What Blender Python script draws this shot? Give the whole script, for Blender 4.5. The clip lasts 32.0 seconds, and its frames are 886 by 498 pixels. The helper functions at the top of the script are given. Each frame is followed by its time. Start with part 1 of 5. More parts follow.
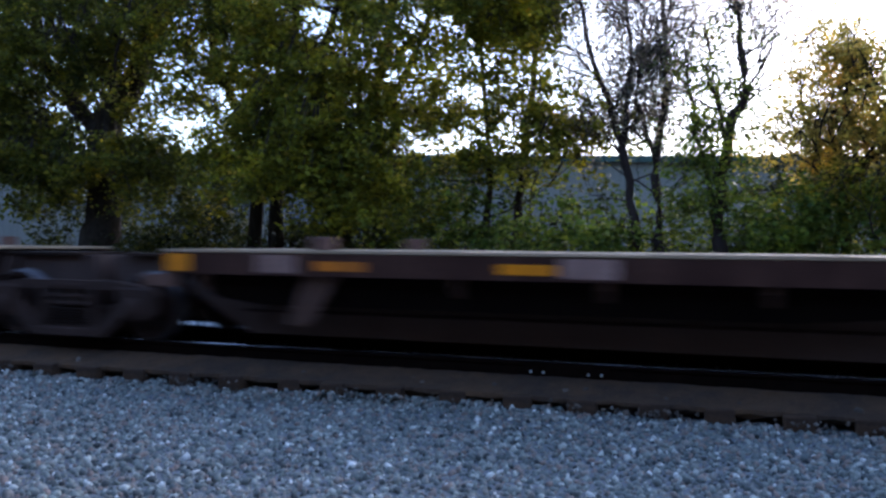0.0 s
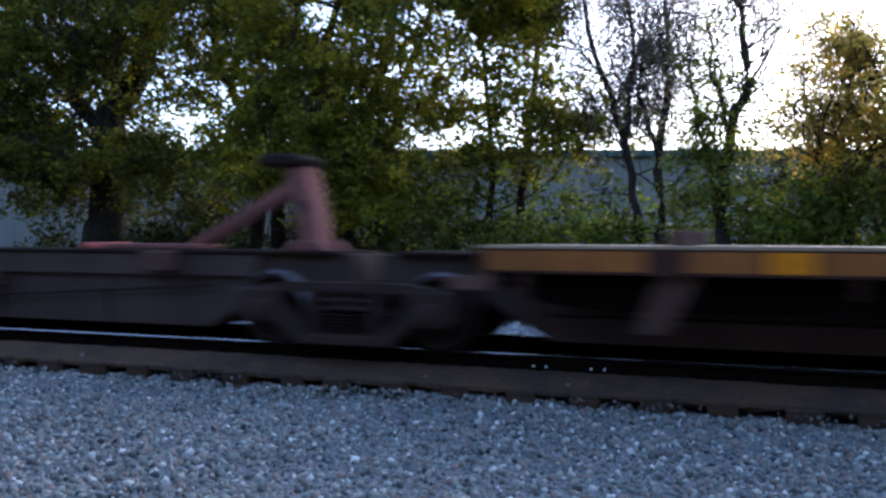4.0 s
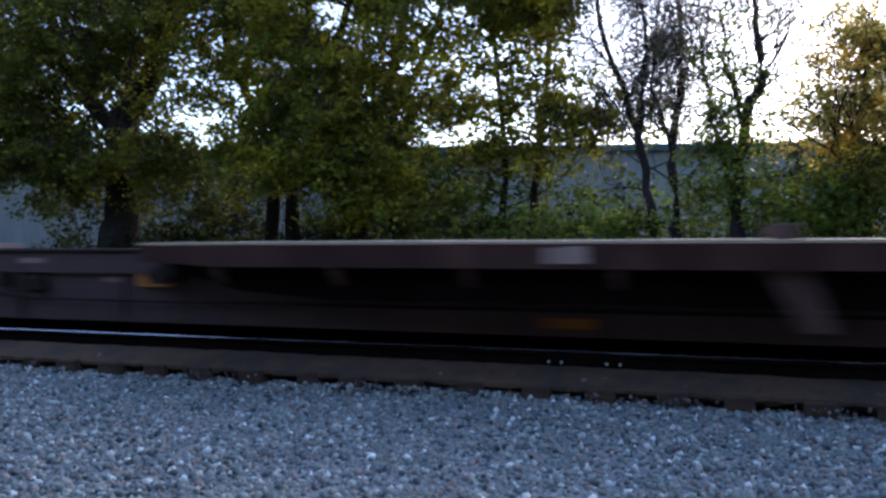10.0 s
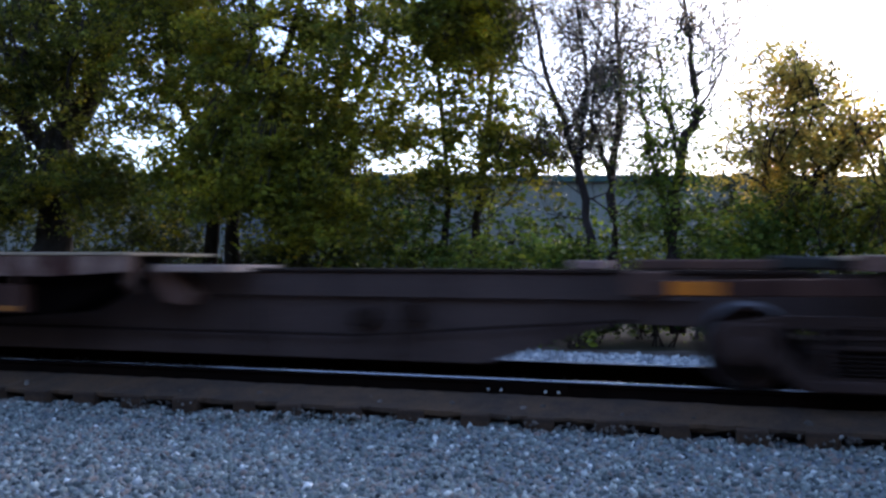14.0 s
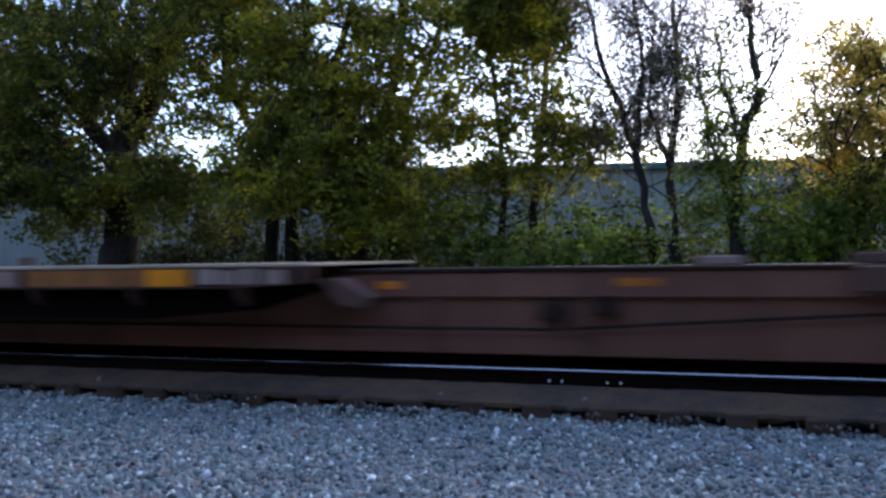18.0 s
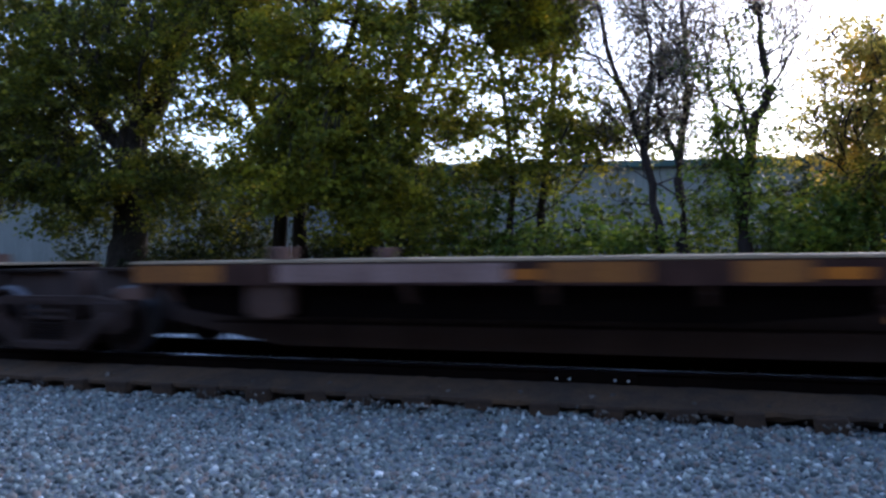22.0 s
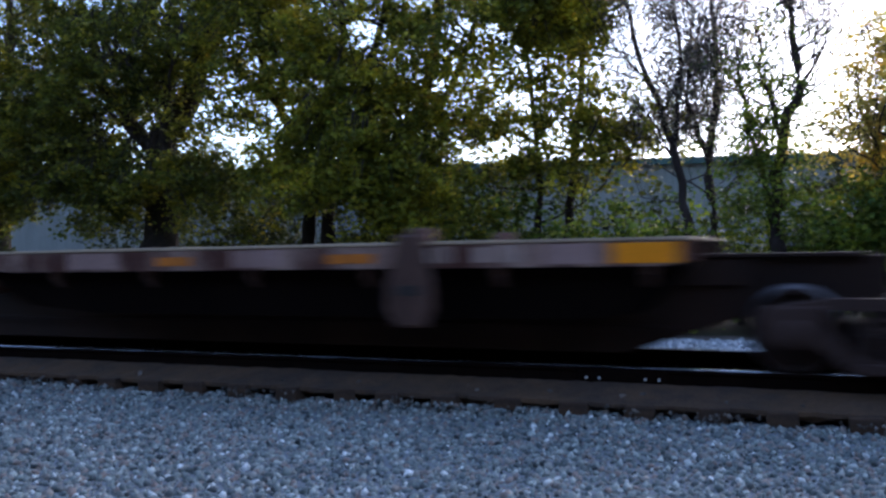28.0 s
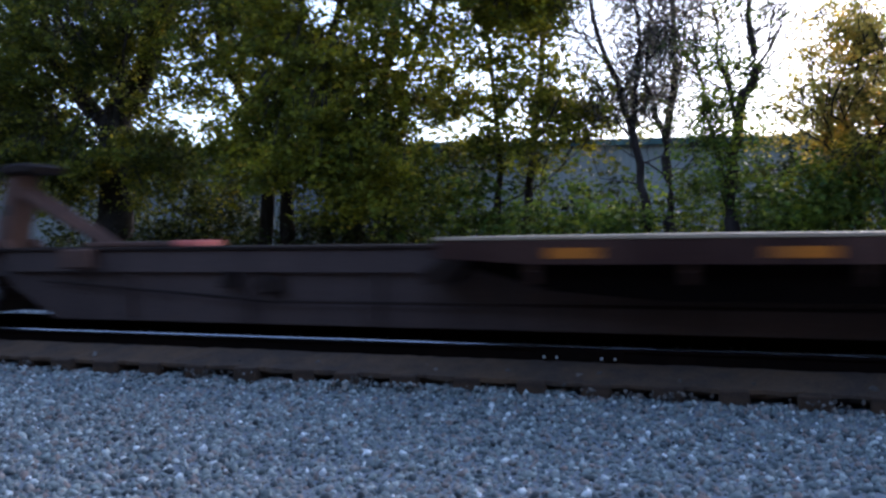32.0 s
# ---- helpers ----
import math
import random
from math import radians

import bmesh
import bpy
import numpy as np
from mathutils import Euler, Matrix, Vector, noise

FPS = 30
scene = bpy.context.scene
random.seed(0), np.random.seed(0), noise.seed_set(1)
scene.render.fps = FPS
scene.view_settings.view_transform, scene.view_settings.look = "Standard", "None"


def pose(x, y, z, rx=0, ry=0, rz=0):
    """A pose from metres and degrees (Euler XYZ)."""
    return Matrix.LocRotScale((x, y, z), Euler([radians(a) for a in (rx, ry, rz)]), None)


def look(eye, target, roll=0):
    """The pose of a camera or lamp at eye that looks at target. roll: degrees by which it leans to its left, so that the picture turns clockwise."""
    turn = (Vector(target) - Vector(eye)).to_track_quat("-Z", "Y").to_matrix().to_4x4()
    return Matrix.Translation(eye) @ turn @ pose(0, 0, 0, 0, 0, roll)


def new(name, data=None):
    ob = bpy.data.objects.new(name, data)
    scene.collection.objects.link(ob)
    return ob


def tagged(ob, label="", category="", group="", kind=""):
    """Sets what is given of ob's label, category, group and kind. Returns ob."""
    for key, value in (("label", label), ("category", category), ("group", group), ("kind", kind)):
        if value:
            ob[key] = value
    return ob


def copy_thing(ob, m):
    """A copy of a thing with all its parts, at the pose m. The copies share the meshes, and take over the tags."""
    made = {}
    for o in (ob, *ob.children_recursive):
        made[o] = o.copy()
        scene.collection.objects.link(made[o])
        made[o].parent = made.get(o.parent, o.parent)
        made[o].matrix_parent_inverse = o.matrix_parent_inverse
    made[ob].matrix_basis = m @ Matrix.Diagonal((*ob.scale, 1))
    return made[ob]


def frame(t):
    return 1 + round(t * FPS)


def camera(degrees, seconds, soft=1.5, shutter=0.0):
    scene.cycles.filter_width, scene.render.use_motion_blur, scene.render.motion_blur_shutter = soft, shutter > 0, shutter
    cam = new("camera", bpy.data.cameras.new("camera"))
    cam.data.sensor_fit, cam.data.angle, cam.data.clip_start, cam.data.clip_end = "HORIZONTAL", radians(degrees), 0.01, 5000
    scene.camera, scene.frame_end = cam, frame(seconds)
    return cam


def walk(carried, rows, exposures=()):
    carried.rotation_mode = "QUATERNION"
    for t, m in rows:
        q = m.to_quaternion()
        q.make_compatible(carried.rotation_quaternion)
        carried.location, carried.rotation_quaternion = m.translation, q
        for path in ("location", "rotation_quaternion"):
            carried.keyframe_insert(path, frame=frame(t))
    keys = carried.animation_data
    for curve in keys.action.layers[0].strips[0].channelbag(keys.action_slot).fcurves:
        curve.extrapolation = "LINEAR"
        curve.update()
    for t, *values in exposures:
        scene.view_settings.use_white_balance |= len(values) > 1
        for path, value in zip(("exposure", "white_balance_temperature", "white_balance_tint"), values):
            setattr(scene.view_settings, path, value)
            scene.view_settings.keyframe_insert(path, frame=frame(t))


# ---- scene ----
cam = camera(55.0, 32.0, soft=2.7, shutter=0.35)
EYE = 1.459      # height of the eye over the gravel
RAIL = 0.42      # top of the rails
BASE = 0.40      # level that the train's heights count from
NEAR = 7.6455    # near rail, metres in front of the eye
MID = 8.398      # middle of the track
# seconds, yaw, pitch, roll, sway to the side, bob
ROWS = [
    (0.0, 19.01, -0.29, -0.52, -0.010, 0.007),
    (0.5, 19.06, -0.04, -0.16, -0.008, 0.004),
    (1.0, 19.50, -0.18, -0.08, -0.009, 0.002),
    (1.5, 19.70, -0.48, 0.02, -0.009, 0.001),
    (2.0, 19.37, -0.41, 0.01, -0.008, 0.003),
    (2.5, 18.96, -0.38, -0.18, -0.008, 0.000),
    (3.0, 18.92, -0.60, -0.08, -0.004, 0.002),
    (3.5, 18.98, -0.71, -0.23, -0.004, 0.005),
    (5.5, 20.55, 0.24, 0.25, -0.003, 0.000),
    (6.0, 21.13, 0.38, 0.46, -0.008, 0.005),
    (6.5, 21.72, 0.33, 0.68, -0.013, 0.001),
    (7.0, 21.93, 0.17, 0.68, -0.010, -0.003),
    (7.5, 21.69, -0.19, 0.12, -0.010, -0.003),
    (8.0, 21.33, -0.62, 0.14, -0.008, 0.001),
    (8.5, 21.29, -0.85, 0.32, -0.004, -0.001),
    (9.0, 20.96, -0.97, 0.42, -0.006, 0.002),
    (9.5, 20.45, -0.89, 0.41, -0.003, 0.001),
    (10.0, 20.14, -0.82, 0.39, -0.003, 0.001),
    (10.5, 20.36, -0.68, 0.37, -0.004, -0.000),
    (11.0, 20.51, -0.58, 0.47, -0.003, -0.001),
    (11.5, 20.14, -0.00, 0.42, -0.003, 0.000),
    (12.0, 19.20, 1.23, 0.21, 0.005, -0.005),
    (12.5, 16.96, 1.36, 0.26, 0.012, -0.000),
    (13.0, 15.79, 1.16, 0.06, 0.012, -0.001),
    (13.5, 15.99, 0.98, 0.04, 0.015, -0.000),
    (14.0, 16.28, 1.05, -0.20, 0.013, -0.005),
    (14.5, 16.57, 0.83, -0.24, 0.011, 0.001),
    (16.5, 17.70, 0.66, 0.51, 0.011, -0.002),
    (17.0, 19.20, 0.51, 0.72, 0.006, 0.001),
    (17.5, 19.76, 0.55, 0.60, 0.005, -0.001),
    (18.0, 20.13, 0.54, 0.94, 0.006, -0.002),
    (18.5, 20.44, 0.59, 0.94, 0.006, -0.003),
    (19.0, 20.64, 0.66, 0.96, 0.007, -0.002),
    (19.5, 20.80, 0.57, 0.97, 0.006, -0.002),
    (20.0, 20.81, 0.65, 0.72, 0.003, -0.004),
    (20.5, 20.87, 0.65, 0.71, 0.003, 0.000),
    (21.0, 20.60, 0.46, 0.77, 0.003, -0.000),
    (21.5, 20.49, 0.37, 0.73, 0.001, -0.001),
    (22.0, 20.63, 0.35, 0.75, 0.002, -0.002),
    (22.5, 20.87, 0.38, 0.84, 0.003, 0.001),
    (23.0, 21.87, 0.38, 0.91, -0.001, -0.004),
    (23.5, 22.33, 0.19, 1.01, -0.001, -0.004),
    (24.0, 22.33, 0.09, 0.99, -0.004, -0.004),
    (24.5, 22.52, 0.22, 0.91, -0.005, -0.005),
    (25.0, 22.46, 0.26, 1.03, -0.004, -0.004),
    (25.5, 22.46, 0.22, 1.24, -0.004, -0.003),
    (27.5, 22.34, 0.27, 0.86, -0.002, -0.002),
    (28.0, 22.49, 0.31, 0.99, -0.005, -0.003),
    (28.5, 22.44, 0.41, 1.10, -0.002, -0.005),
    (29.0, 22.36, 0.47, 1.08, -0.000, -0.004),
    (29.5, 22.24, 0.53, 1.26, 0.001, -0.005),
    (30.0, 22.15, 0.50, 1.43, 0.004, -0.006),
    (30.5, 21.35, 0.07, 1.31, 0.005, 0.002),
    (31.0, 19.49, -0.28, 1.15, 0.008, 0.002),
    (31.5, 19.15, -0.87, 0.69, 0.008, 0.002),
    (32.0, 19.82, -1.13, 0.81, 0.005, 0.007),
]
walk(cam, [(t, pose(x, 0, EYE + z, 90 + pitch, roll, yaw)) for t, yaw, pitch, roll, x, z in ROWS],
     exposures=[(0.0, 1.53, 5780, 16.0), (32.0, 1.53, 5780, 16.0)])

# ---- light: evening sky, the sun low behind the trees ----
SUN_HEIGHT, SUN_TURN = radians(27.0), radians(18.0)
world = bpy.data.worlds.new("evening_sky")
scene.world = world
world.use_nodes = True
wn, wl = world.node_tree.nodes, world.node_tree.links
wn.clear()
sky = wn.new("ShaderNodeTexSky")
sky.sky_type = "NISHITA"
sky.sun_disc = False
sky.sun_elevation, sky.sun_rotation = SUN_HEIGHT, SUN_TURN
sky.air_density, sky.dust_density, sky.ozone_density = 0.9, 1.1, 0.6
back = wn.new("ShaderNodeBackground")
back.inputs["Strength"].default_value = 0.15
out = wn.new("ShaderNodeOutputWorld")
wl.new(sky.outputs[0], back.inputs[0])
wl.new(back.outputs[0], out.inputs[0])
sun_data = bpy.data.lights.new("sun", "SUN")
sun_data.energy, sun_data.angle, sun_data.color = 0.5, radians(16), (1.0, 0.93, 0.84)
sun = new("sun", sun_data)
sun_way = Vector((math.sin(SUN_TURN) * math.cos(SUN_HEIGHT), math.cos(SUN_TURN) * math.cos(SUN_HEIGHT), math.sin(SUN_HEIGHT)))
sun.matrix_world = look(sun_way * 50, (0, 0, 0))


# ---- materials ----
def material(name, rough=0.8, metal=0.0):
    m = bpy.data.materials.new(name)
    m.use_nodes = True
    nt = m.node_tree
    b = nt.nodes["Principled BSDF"]
    b.inputs["Roughness"].default_value = rough
    b.inputs["Metallic"].default_value = metal
    return m, nt, b


def ramp(nt, stops, source):
    r = nt.nodes.new("ShaderNodeValToRGB")
    e = r.color_ramp.elements
    while len(e) < len(stops):
        e.new(0.5)
    for i, (at, c) in enumerate(stops):
        e[i].position, e[i].color = at, (*c, 1)
    nt.links.new(source, r.inputs[0])
    return r.outputs[0]


def noise_tex(nt, scale, detail=4, rough=0.6, squash=None, coords="Object"):
    c = nt.nodes.new("ShaderNodeTexCoord")
    n = nt.nodes.new("ShaderNodeTexNoise")
    n.inputs["Scale"].default_value, n.inputs["Detail"].default_value, n.inputs["Roughness"].default_value = scale, detail, rough
    if squash:
        mp = nt.nodes.new("ShaderNodeMapping")
        mp.inputs["Scale"].default_value = squash
        nt.links.new(c.outputs[coords], mp.inputs[0])
        nt.links.new(mp.outputs[0], n.inputs[0])
    else:
        nt.links.new(c.outputs[coords], n.inputs[0])
    return n.outputs[0]


def mixed(nt, fac, a, b, how="MIX"):
    m = nt.nodes.new("ShaderNodeMix")
    m.data_type, m.blend_type = "RGBA", how
    for slot, v in ((0, fac), (6, a), (7, b)):
        if isinstance(v, (int, float)):
            m.inputs[slot].default_value = v
        elif isinstance(v, tuple):
            m.inputs[slot].default_value = (*v, 1)
        else:
            nt.links.new(v, m.inputs[slot])
    return m.outputs[2]


def bump(nt, b, height, strength=0.4, distance=0.01):
    n = nt.nodes.new("ShaderNodeBump")
    n.inputs["Strength"].default_value, n.inputs["Distance"].default_value = strength, distance
    nt.links.new(height, n.inputs["Height"])
    nt.links.new(n.outputs[0], b.inputs["Normal"])


def worn(name, paint, dirt, rough=0.75, metal=0.0, scale=1.6, streak=(1, 1, 0.25), much=0.5):
    """Weathered paint or steel: broad dirt, streaks that run down, fine grain."""
    m, nt, b = material(name, rough, metal)
    broad = noise_tex(nt, scale, 5, 0.65, streak)
    fine = noise_tex(nt, 38, 3, 0.7)
    k = ramp(nt, [(max(0.0, 0.62 - much * 0.5), (0, 0, 0)), (min(1.0, 0.95 - much * 0.45), (1, 1, 1))], broad)
    c = mixed(nt, k, paint, dirt)
    g = ramp(nt, [(0.3, (0.72, 0.72, 0.72)), (0.75, (1.12, 1.1, 1.08))], fine)
    nt.links.new(mixed(nt, 1.0, c, g, "MULTIPLY"), b.inputs["Base Color"])
    b.inputs["Specular IOR Level"].default_value = 0.2
    bump(nt, b, fine, 0.25, 0.004)
    return m


def per_piece(name, stops, rough=0.9, grain=22.0, island=True, lift=0.3):
    """A colour of its own for every loose piece, with grain on it."""
    m, nt, b = material(name, rough)
    if island:
        src = nt.nodes.new("ShaderNodeNewGeometry").outputs["Random Per Island"]
    else:
        src = nt.nodes.new("ShaderNodeObjectInfo").outputs["Random"]
    c = ramp(nt, stops, src)
    fine = noise_tex(nt, grain, 4, 0.7)
    g = ramp(nt, [(0.28, (0.6, 0.6, 0.62)), (0.72, (1.2, 1.2, 1.2))], fine)
    nt.links.new(mixed(nt, 1.0, c, g, "MULTIPLY"), b.inputs["Base Color"])
    bump(nt, b, fine, lift, 0.01)
    return m


M_BALLAST = per_piece("crushed_grey_stone", [(0.0, (0.05, 0.056, 0.058)), (0.2, (0.18, 0.21, 0.205)), (0.5, (0.28, 0.315, 0.29)), (0.7, (0.3, 0.225, 0.19)), (0.86, (0.37, 0.405, 0.37)), (0.965, (0.54, 0.57, 0.52)), (1.0, (1.0, 1.0, 0.97))])
# lighter ballast copy, with the far verge's sky light put into the colour
M_VERGE = per_piece("skylit_crushed_stone", [(0.0, (0.25, 0.27, 0.29)), (0.5, (0.45, 0.47, 0.49)), (1.0, (0.7, 0.7, 0.7))])
M_GROUND = per_piece("gravel_bed", [(0.0, (0.18, 0.205, 0.225)), (1.0, (0.18, 0.205, 0.225))], grain=30.0)
M_BALLAST_DIRTY = per_piece("brown_dusted_stone", [(0.0, (0.06, 0.05, 0.042)), (0.5, (0.12, 0.1, 0.085)), (0.9, (0.17, 0.14, 0.115)), (1.0, (0.3, 0.28, 0.26))])
M_TIE = worn("weathered_tie_wood", (0.06, 0.041, 0.031), (0.12, 0.07, 0.042), 0.95, scale=5, streak=(0.4, 4, 4), much=0.45)
# rust taken down to near-black, with the web's shade in the colour
M_RAIL = worn("shaded_rusty_rail", (0.007, 0.0045, 0.004), (0.014, 0.008, 0.006), 0.8, scale=4)
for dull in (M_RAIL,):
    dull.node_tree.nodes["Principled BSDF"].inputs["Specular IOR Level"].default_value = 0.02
M_HEAD, nt_, b_ = material("polished_rail_head", 0.22, 1.0)
b_.inputs["Base Color"].default_value = (0.62, 0.6, 0.62, 1)
nt_.links.new(ramp(nt_, [(0.35, (0.16, 0.16, 0.16)), (0.7, (0.34, 0.34, 0.34))], noise_tex(nt_, 6, 3, 0.6, (0.1, 6, 6))), b_.inputs["Roughness"])
M_BED = worn("brown_track_dirt", (0.075, 0.053, 0.041), (0.15, 0.088, 0.05), 1.0, scale=2.2, streak=(1, 1, 1))
M_PATH = worn("bare_pale_dirt", (0.2, 0.16, 0.15), (0.11, 0.09, 0.08), 1.0, scale=3.0, streak=(1, 1, 1))
# underframe: the deep shade below the deck is put into a near-black colour
M_UNDER = worn("shaded_underframe", (0.0045, 0.0028, 0.0024), (0.009, 0.0055, 0.0045), 0.9)
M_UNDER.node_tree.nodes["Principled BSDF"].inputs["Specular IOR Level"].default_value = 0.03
M_SOIL = worn("dark_leaf_soil", (0.05, 0.042, 0.03), (0.075, 0.07, 0.04), 1.0, scale=0.9, streak=(1, 1, 1))
M_STEEL_DARK = worn("dark_grime_steel", (0.018, 0.0096, 0.0073), (0.0382, 0.0191, 0.0128), 0.75, scale=1.3)
M_STEEL_GREY = worn("faded_grey_paint", (0.1, 0.067, 0.06), (0.062, 0.041, 0.037), 0.7, scale=0.9, streak=(1.4, 1, 0.25))
M_STEEL_BROWN = worn("rust_brown_paint", (0.22, 0.1, 0.066), (0.1, 0.05, 0.036), 0.75, scale=0.7)
M_SILL_DARK = worn("grimy_maroon_sill", (0.045, 0.018, 0.013), (0.125, 0.06, 0.043), 0.75, scale=1.9, streak=(1.2, 1, 0.3), much=0.36)
M_SILL_PATCHY = worn("chipped_maroon_sill", (0.075, 0.028, 0.02), (0.45, 0.3, 0.24), 0.75, scale=2.8, streak=(1.3, 1, 0.5), much=0.4)
# worn deck, lightened: the sky light along its edge is in the colour
M_DECK = worn("skylit_steel_deck", (0.5, 0.38, 0.26), (0.32, 0.23, 0.15), 0.6, scale=1.2, streak=(0.5, 1, 1))
M_BOGIE = worn("bogie_brown_grime", (0.04, 0.024, 0.0205), (0.064, 0.038, 0.032), 0.8, scale=3, streak=(1, 1, 1))
M_WHEEL = worn("wheel_rust", (0.017, 0.01, 0.0085), (0.0424, 0.0191, 0.0128), 0.7, scale=3, streak=(1, 1, 1))
M_TREAD, nt_, b_ = material("bright_wheel_tread", 0.5, 1.0)
b_.inputs["Base Color"].default_value = (0.11, 0.108, 0.118, 1)
M_YELLOW = worn("yellow_reflective_strip", (0.9, 0.3, 0.006), (0.5, 0.18, 0.02), 0.45, scale=1.5, much=0.35)
M_AMBER = worn("dirty_amber_strip", (0.75, 0.22, 0.018), (0.25, 0.09, 0.025), 0.5, scale=1.5, much=0.5)
M_PALE = worn("pale_primer_patch", (0.4, 0.26, 0.23), (0.18, 0.1, 0.08), 0.7, scale=2)
M_TAN = worn("faded_ochre_patch", (0.46, 0.17, 0.035), (0.17, 0.07, 0.03), 0.75, scale=1.4, streak=(1.2, 1, 0.4), much=0.55)
M_STEP = worn("dull_brown_step", (0.106, 0.0582, 0.0445), (0.053, 0.0291, 0.0222), 0.7, scale=2)
M_LOW = worn("pale_pink_worn_deck", (0.5, 0.36, 0.3), (0.3, 0.19, 0.15), 0.6, scale=2)
M_CREAM = worn("cream_end_paint", (0.85, 0.56, 0.27), (0.55, 0.34, 0.17), 0.65, scale=2.2)
M_WING = worn("pinkish_brown_plate", (0.212, 0.1183, 0.0923), (0.106, 0.0582, 0.0454), 0.7, scale=2)
M_END = worn("faded_tan_paint", (0.34, 0.19, 0.085), (0.13, 0.08, 0.055), 0.7, scale=1.6, streak=(0.8, 1, 0.4))
M_RED = worn("faded_red_hitch_paint", (0.3, 0.11, 0.095), (0.17, 0.085, 0.075), 0.65, scale=2)
M_RED_TIP = worn("fresh_red_pad", (0.85, 0.22, 0.17), (0.65, 0.19, 0.15), 0.5, scale=2, much=0.3)
M_BROWN_HITCH = worn("brown_hitch_steel", (0.1484, 0.0728, 0.0513), (0.0742, 0.0437, 0.0359), 0.7, scale=2)
M_BLACK = worn("greasy_black_steel", (0.025, 0.024, 0.024), (0.05, 0.045, 0.04), 0.5, scale=3)
M_TANK = worn("dusty_pink_tank", (0.38, 0.22, 0.175), (0.22, 0.13, 0.105), 0.6, scale=2)
M_WHITE_MARK = worn("worn_white_paint", (0.6, 0.6, 0.6), (0.35, 0.31, 0.29), 0.7, scale=4)
M_MARK = worn("worn_white_marking", (0.477, 0.3458, 0.2907), (0.212, 0.1365, 0.1111), 0.7, scale=5)
M_WALL = worn("pale_blue_metal_siding", (0.23, 0.24, 0.228), (0.1, 0.108, 0.1), 0.6, scale=0.55, streak=(1, 1, 0.2))
M_TRIM = worn("dark_green_roof_trim", (0.05, 0.1, 0.095), (0.04, 0.07, 0.07), 0.6)
M_ROOF = worn("grey_metal_roof", (0.22, 0.25, 0.27), (0.16, 0.18, 0.19), 0.6)
M_BARK = worn("dark_bark", (0.03, 0.024, 0.02), (0.06, 0.048, 0.038), 0.95, scale=6, streak=(2, 2, 0.5))
M_BARK_PALE = worn("purplish_bark", (0.032, 0.024, 0.023), (0.06, 0.045, 0.043), 0.95, scale=6, streak=(2, 2, 0.5))


def leaf_material(name, stops, glow=0.35):
    m, nt, b = material(name, 0.48)
    geo = nt.nodes.new("ShaderNodeNewGeometry")
    c = ramp(nt, stops, geo.outputs["Random Per Island"])
    broad = ramp(nt, [(0.32, (0.5, 0.6, 0.7)), (0.52, (1.0, 1.0, 1.0)), (0.7, (1.8, 1.55, 1.0))], noise_tex(nt, 1.0, 3, 0.6))
    clump = ramp(nt, [(0.35, (0.45, 0.5, 0.55)), (0.5, (1.0, 1.0, 1.0)), (0.64, (1.55, 1.5, 1.25))], noise_tex(nt, 2.8, 2, 0.5))
    c = mixed(nt, 1.0, mixed(nt, 1.0, c, broad, "MULTIPLY"), clump, "MULTIPLY")
    nt.links.new(c, b.inputs["Base Color"])
    b.inputs["Specular IOR Level"].default_value = 0.22
    tr = nt.nodes.new("ShaderNodeBsdfTranslucent")
    nt.links.new(c, tr.inputs[0])
    mx = nt.nodes.new("ShaderNodeMixShader")
    mx.inputs[0].default_value = glow
    nt.links.new(b.outputs[0], mx.inputs[1])
    nt.links.new(tr.outputs[0], mx.inputs[2])
    nt.links.new(mx.outputs[0], nt.nodes["Material Output"].inputs[0])
    return m


M_LEAF = leaf_material("green_turning_leaves", [(0.0, (0.13, 0.14, 0.018)), (0.5, (0.215, 0.215, 0.02)), (0.93, (0.3, 0.265, 0.024)), (1.0, (0.36, 0.25, 0.035))], 0.5)
M_LEAF_DARK = leaf_material("dark_green_leaves", [(0.0, (0.07, 0.082, 0.014)), (0.6, (0.135, 0.142, 0.017)), (1.0, (0.24, 0.205, 0.024))], 0.5)
# darker leaf copy: the shade under the trees is put into its colour
M_LEAF_SHADE = leaf_material("shaded_green_leaves", [(0.0, (0.03, 0.042, 0.014)), (0.6, (0.05, 0.062, 0.016)), (1.0, (0.09, 0.092, 0.02))], 0.4)
M_LEAF_GOLD = leaf_material("golden_autumn_leaves", [(0.0, (0.46, 0.4, 0.09)), (0.4, (0.68, 0.5, 0.09)), (0.8, (0.76, 0.53, 0.1)), (1.0, (0.5, 0.38, 0.14))], 0.62)
M_LEAF_SHRUB = leaf_material("bright_shrub_leaves", [(0.0, (0.07, 0.115, 0.02)), (0.5, (0.115, 0.165, 0.025)), (1.0, (0.19, 0.215, 0.03))], 0.5)
M_LEAF_DRY = leaf_material("thin_dry_leaves", [(0.0, (0.16, 0.16, 0.08)), (0.5, (0.26, 0.21, 0.18)), (1.0, (0.32, 0.25, 0.23))], 0.6)


